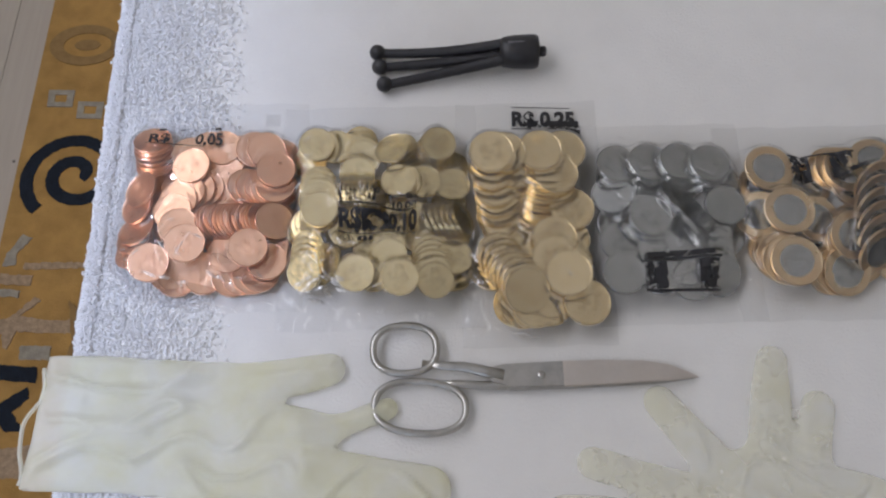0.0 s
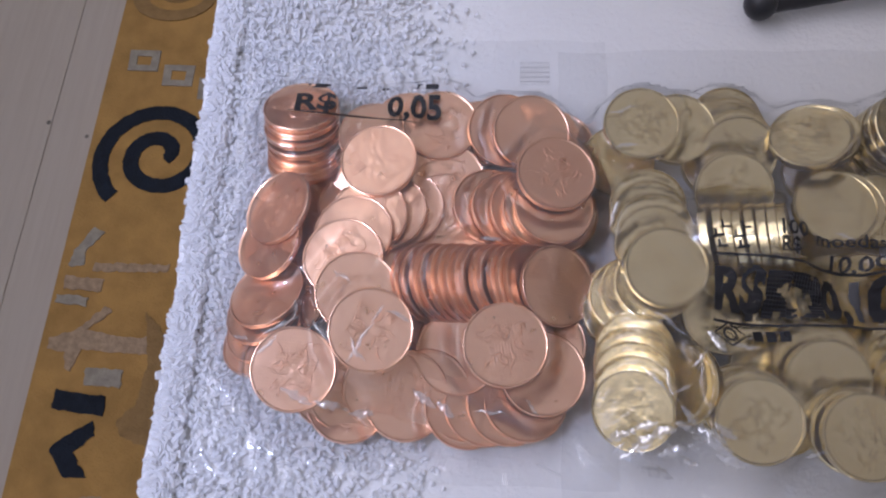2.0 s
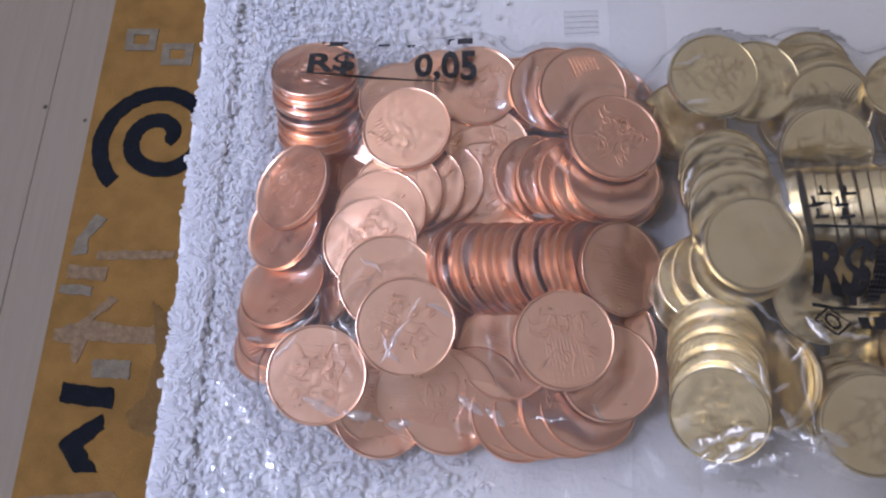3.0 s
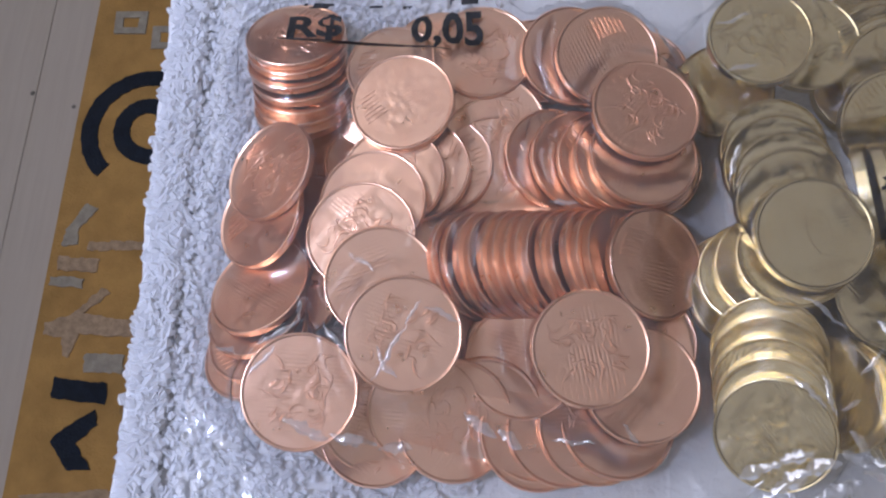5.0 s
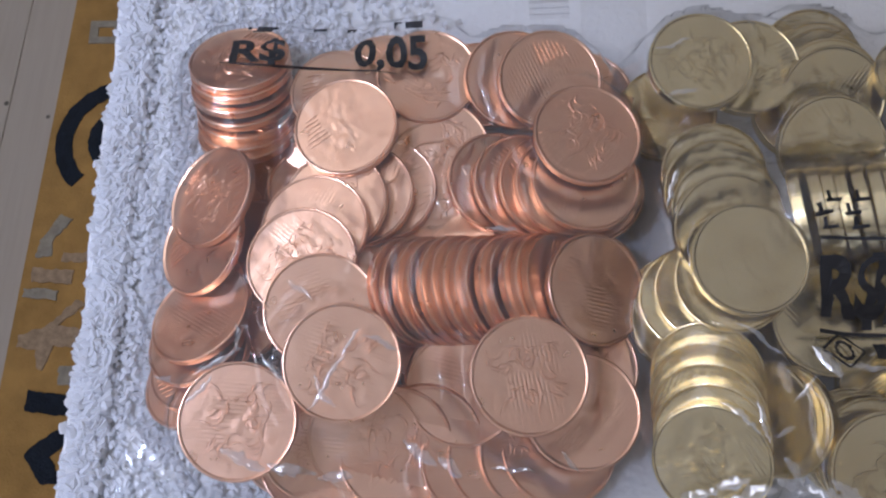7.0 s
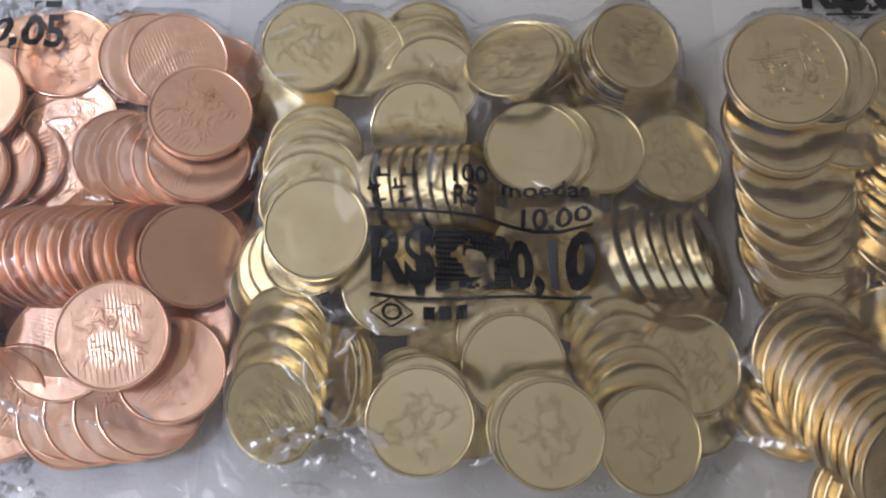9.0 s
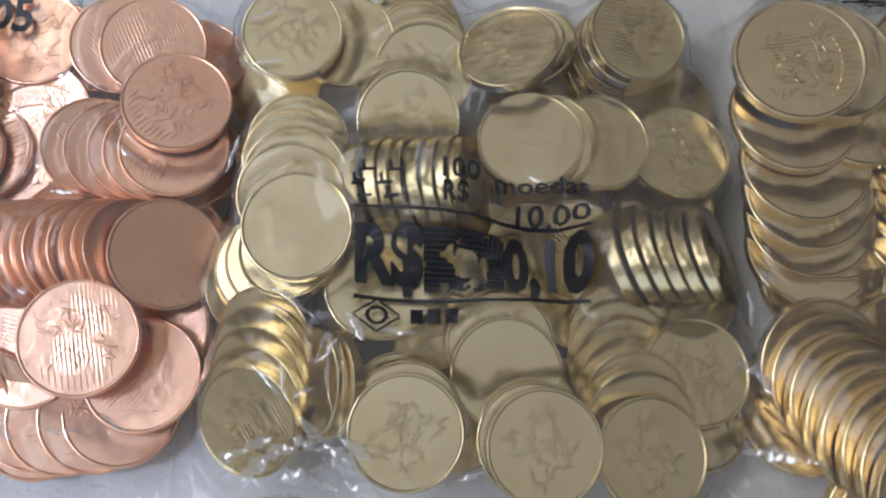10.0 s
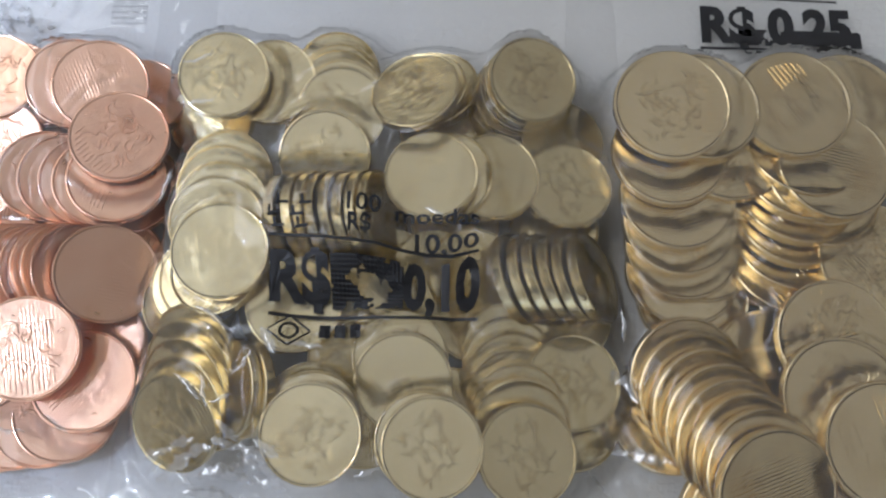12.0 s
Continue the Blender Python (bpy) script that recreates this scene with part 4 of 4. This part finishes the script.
# ---- small tripod ----
tripod = base("mini_tripod", 0.05, 0.108, 0, "small black flexible camera tripod lying on the towel", "tripod")
for (x, y), (hx, hy, hz), mid in (((0.0007, 0.1144), (0.078, 0.1135, 0.013), -0.001), ((0.0021, 0.1043), (0.078, 0.1085, 0.008), 0.0), ((0.0048, 0.0921), (0.078, 0.1035, 0.012), 0.0008)):
    pts, rad = [], []
    for k in range(19):
        u = k / 18
        pts.append((x + (hx - x) * u, y + (hy - y) * u + mid * math.sin(math.pi * u), 0.0042 + (hz - 0.0042) * u ** 2))
        rad.append(0.0027 + 0.0006 * u + 0.00012 * (k % 2))
    leg = part("leg", tube(pts, rad), RUBBER, tripod, smooth=True)
    ball = bmesh.new()
    bmesh.ops.create_uvsphere(ball, u_segments=20, v_segments=12, radius=0.0048, matrix=Matrix.Translation((x, y, 0.005)))
    part("foot", ball, RUBBER, leg, smooth=True)
turned = Matrix.Translation((0, 0.1088, 0.0108)) @ Matrix.Rotation(radians(90), 4, "Y")
head = lathe([(0, 0.0735), (0.007, 0.0735), (0.0088, 0.0755), (0.0098, 0.082), (0.0101, 0.094), (0.0092, 0.0962), (0.006, 0.0968), (0, 0.0968)], 28)
bmesh.ops.transform(head, matrix=turned, verts=head.verts[:])
head_ob = part("head", head, RUBBER, tripod, smooth=True)
screw = lathe([(0, 0.096), (0.0032, 0.0965), (0.0032, 0.1), (0.0024, 0.1012), (0, 0.1012)], 18)
bmesh.ops.transform(screw, matrix=turned, verts=screw.verts[:])
part("screw", screw, RUBBER, head_ob, "small mounting screw", smooth=True)
PRINT_GREY = plain("grey_print", (0.16, 0.16, 0.17), 0.5, 0.7, 300)
part("lettering_bar", boxed(0.078, 0.0885, 0.1085, 0.1098, 0.0195, 0.0207, bevel=0.0002), PRINT_GREY, head_ob, "pale worn mark")

# ---- scissors ----
scissors = base("scissors", 0.08, -0.084, 0, "worn steel household scissors lying closed on the towel", "scissors")


def ring(cx, cy, rx, ry, z, lean, r):
    pts = []
    for k in range(40):
        a = 2 * math.pi * k / 40
        u, v = rx * math.copysign(abs(math.cos(a)) ** 0.85, math.cos(a)), ry * math.copysign(abs(math.sin(a)) ** 0.85, math.sin(a))
        pts.append((cx + u * math.cos(lean) - v * math.sin(lean), cy + u * math.sin(lean) + v * math.cos(lean), z))
    return tube(pts, r, closed=True, sides=12)


upper = part("upper_half", slab([(0.058, -0.0795), (0.066, -0.0778), (0.0967, -0.0768), (0.0967, -0.0902), (0.068, -0.0898), (0.06, -0.0868)], 0.0034, 0.0056, bevel=0.0005), CHROME, scissors)
part("blade", slab([(0.0968, -0.0768), (0.118, -0.0768), (0.138, -0.0776), (0.152, -0.0802), (0.162, -0.0845), (0.1666, -0.0872), (0.152, -0.0885), (0.0968, -0.0902)], 0.0036, 0.0052, bevel=0.0004), BLADE, upper, "polished blade")
part("finger_ring", ring(0.0152, -0.0683, 0.0166, 0.0128, 0.0042, 0.0, 0.0019), CHROME, upper, smooth=True)
part("shank", tube([(0.024, -0.0762, 0.0042), (0.034, -0.0775, 0.0042), (0.046, -0.0785, 0.0043), (0.056, -0.081, 0.0044), (0.066, -0.0835, 0.0044)], [0.0019, 0.0022, 0.0026, 0.003, 0.0032], flat=0.7), CHROME, upper, smooth=True)
part("screw", lathe([(0, 0.0056), (0.0021, 0.0056), (0.0021, 0.0064), (0.0015, 0.0069), (0, 0.007)], 20), CHROME, upper, smooth=True).location += Vector((0.085, -0.084, 0))
lower = part("lower_half", slab([(0.062, -0.0885), (0.07, -0.0912), (0.1, -0.0908), (0.145, -0.0895), (0.165, -0.0873), (0.1, -0.079), (0.07, -0.0805)], 0.0012, 0.0033, bevel=0.0004), CHROME, scissors)
part("finger_ring", ring(0.0226, -0.0985, 0.0234, 0.0132, 0.0036, radians(-5), 0.0019), CHROME, lower, smooth=True)
part("shank", tube([(0.03, -0.0868, 0.0036), (0.042, -0.087, 0.0035), (0.054, -0.0882, 0.0032), (0.066, -0.0885, 0.003), (0.074, -0.087, 0.003)], [0.0018, 0.002, 0.0024, 0.0026, 0.0024], flat=0.7), CHROME, lower, smooth=True)


# ---- gloves ----
def glove(label, limbs, cuff, seed, latex):
    """A limp thin glove: limbs are (x0, y0, x1, y1, r0, r1); cuff is a cutting line (x, y, nx, ny)."""
    k = 0.0016
    xs = [v for l in limbs for v in (l[0] - l[4], l[2] - l[5], l[0] + l[4], l[2] + l[5])]
    ys = [v for l in limbs for v in (l[1] - l[4], l[3] - l[5], l[1] + l[4], l[3] + l[5])]
    gx, gy = np.arange(min(xs) - 3 * k, max(xs) + 3 * k, k), np.arange(min(ys) - 3 * k, max(ys) + 3 * k, k)

    def away(X, Y):
        d = np.full(X.shape, 9.0)
        for x0, y0, x1, y1, r0, r1 in limbs:
            ux, uy = x1 - x0, y1 - y0
            t = np.clip(((X - x0) * ux + (Y - y0) * uy) / (ux * ux + uy * uy + 1e-12), 0, 1)
            e = np.hypot(X - x0 - ux * t, Y - y0 - uy * t) - (r0 + (r1 - r0) * t)
            s = np.clip(0.5 + 0.5 * (d - e) / 0.004, 0, 1)
            d = d + (e - d) * s - 0.004 * s * (1 - s)
        return np.maximum(d, (X - cuff[0]) * cuff[2] + (Y - cuff[1]) * cuff[3])

    X, Y = np.meshgrid(gx, gy, indexing="ij")
    wob = np.array([[noise.noise((a * 35, b * 35, seed)) for b in gy] for a in gx])
    d = away(X, Y) + 0.0016 * wob
    bump = np.array([[noise.noise((a * 55 + 0.4 * noise.noise((b * 60, a * 60, seed)), b * 110, seed + 3)) + 0.5 * noise.noise((a * 130, b * 130, seed + 7)) for b in gy] for a in gx])
    dx, dy = np.gradient(d, k)
    size = np.maximum(np.hypot(dx, dy), 0.3)
    push = np.where(d > 0, d, 0)
    X, Y = X - dx / size ** 2 * push, Y - dy / size ** 2 * push
    depth = np.clip(-d, 0, 0.03)
    lift = 0.004 * (1 - np.exp(-depth / 0.004))
    folds = np.array([[1 - abs(noise.noise((a * 18 + 3 * b, b * 50 + 1.6 * noise.noise((a * 25, b * 25, seed)), seed + 11))) * 3 for b in gy] for a in gx])
    lift = lift + 0.0045 * np.clip(folds, 0, 1) ** 3 * np.clip(depth / 0.008, 0, 1)
    top = 0.0022 + np.maximum(lift + 0.0012 * bump * np.clip(depth / 0.006, 0, 1), 0.0003)
    keep = d < 0
    bm = bmesh.new()
    ids, low = {}, {}
    ni, nj = X.shape
    for i in range(ni - 1):
        for j in range(nj - 1):
            q = ((i, j), (i + 1, j), (i + 1, j + 1), (i, j + 1))
            if any(keep[c] for c in q):
                for c in q:
                    if c not in ids:
                        ids[c] = bm.verts.new((X[c], Y[c], top[c] if keep[c] else 0.0022))
                        low[c] = bm.verts.new((X[c], Y[c], 0.0016)) if keep[c] else ids[c]
                bm.faces.new([ids[c] for c in q])
                if any(low[c] is not ids[c] for c in q):
                    bm.faces.new([low[c] for c in q][::-1])
    thing = base("glove", limbs[0][0], limbs[0][1], 0.001, label, "glove", "pair of gloves")
    body = part("skin", bm, latex, thing, smooth=True)
    return thing, body


left_glove, skin = glove("limp cream latex glove with a rolled cuff, lying beside scissors", [
    (-0.165, -0.1, -0.085, -0.106, 0.034, 0.034), (-0.085, -0.088, -0.024, -0.078, 0.013, 0.0085), (-0.07, -0.106, -0.022, -0.108, 0.017, 0.0075),
    (-0.022, -0.108, 0.006, -0.0985, 0.0062, 0.005), (-0.07, -0.124, 0.026, -0.139, 0.016, 0.0115), (-0.085, -0.14, -0.02, -0.172, 0.015, 0.01)], (-0.1725, -0.1, -1.0, 0.06), 2.0, LATEX)
cuff_pts = [(-0.1728 + 0.003 * math.sin(q * 0.42) + 0.06 * (-0.006 * q + 0.03), -0.0735 - 0.0029 * q, 0.0036 + 0.0012 * math.sin(q * 0.9)) for q in range(21)]
part("cuff", tube(cuff_pts, 0.0011, sides=8), LATEX, left_glove, "rolled latex cuff", smooth=True)
glove("limp cream latex glove lying flat on the towel", [
    (0.235, -0.172, 0.19, -0.15, 0.036, 0.028), (0.175, -0.14, 0.146, -0.099, 0.012, 0.0085), (0.195, -0.135, 0.206, -0.079, 0.012, 0.0085),
    (0.17, -0.15, 0.108, -0.128, 0.011, 0.008), (0.17, -0.16, 0.092, -0.152, 0.012, 0.009), (0.215, -0.14, 0.226, -0.104, 0.01, 0.008)], (0.275, -0.18, 0.9, -0.4), 5.0, SHEER)

# ---- window and door joinery ----
win = base("window_1", WEST - 0.075, (WIN_Y0 + WIN_Y1) / 2, WIN_Z0, "white painted window out of view, sized to shape the light", "window", kind="structure")
fr = bmesh.new()
for a in ((WIN_Y0, WIN_Y1, WIN_Z0, WIN_Z0 + 0.04), (WIN_Y0, WIN_Y1, WIN_Z1 - 0.04, WIN_Z1), (WIN_Y0, WIN_Y0 + 0.04, WIN_Z0 + 0.04, WIN_Z1 - 0.04), (WIN_Y1 - 0.04, WIN_Y1, WIN_Z0 + 0.04, WIN_Z1 - 0.04)):
    box(fr, WEST - 0.12, WEST - 0.07, *a)
part("window_frame", fr, FRAME, win)
door = base("door_1", (DOOR_X0 + DOOR_X1) / 2, SOUTH - 0.075, FLOOR, "white painted open doorway frame", "door", kind="structure")
fr = bmesh.new()
for a in ((DOOR_X0, DOOR_X0 + 0.05, FLOOR, DOOR_Z1), (DOOR_X1 - 0.05, DOOR_X1, FLOOR, DOOR_Z1), (DOOR_X0 + 0.05, DOOR_X1 - 0.05, DOOR_Z1 - 0.05, DOOR_Z1)):
    box(fr, a[0], a[1], SOUTH - 0.12, SOUTH - 0.06, a[2], a[3])
part("door_frame", fr, FRAME, door)
tagged(part("ground", boxed(-30, 30, -30, 30, FLOOR - 0.25, FLOOR - 0.12), WALL), "pale paved ground outside the house", "ground", kind="structure")

# ---- floor boards ----
floor = tagged(part("floor", boxed(WEST - T, EAST + T, SOUTH - T, NORTH + T, FLOOR - 0.06, FLOOR - 0.014), TABLE), "limed pale wooden board floor", "floor", kind="structure")
BW = 0.16
plank = mesh_of("board", boxed(0.0004, BW - 0.0004, SOUTH, NORTH, -0.014, 0, bevel=0.0005), BOARD)
for k in range(-3, 16):
    b = new("board", plank)
    b.parent = floor
    b.matrix_basis = Matrix.Translation((-0.588 + BW * k, 0, FLOOR)) @ Matrix.Rotation(radians(-2.6), 4, "Z")
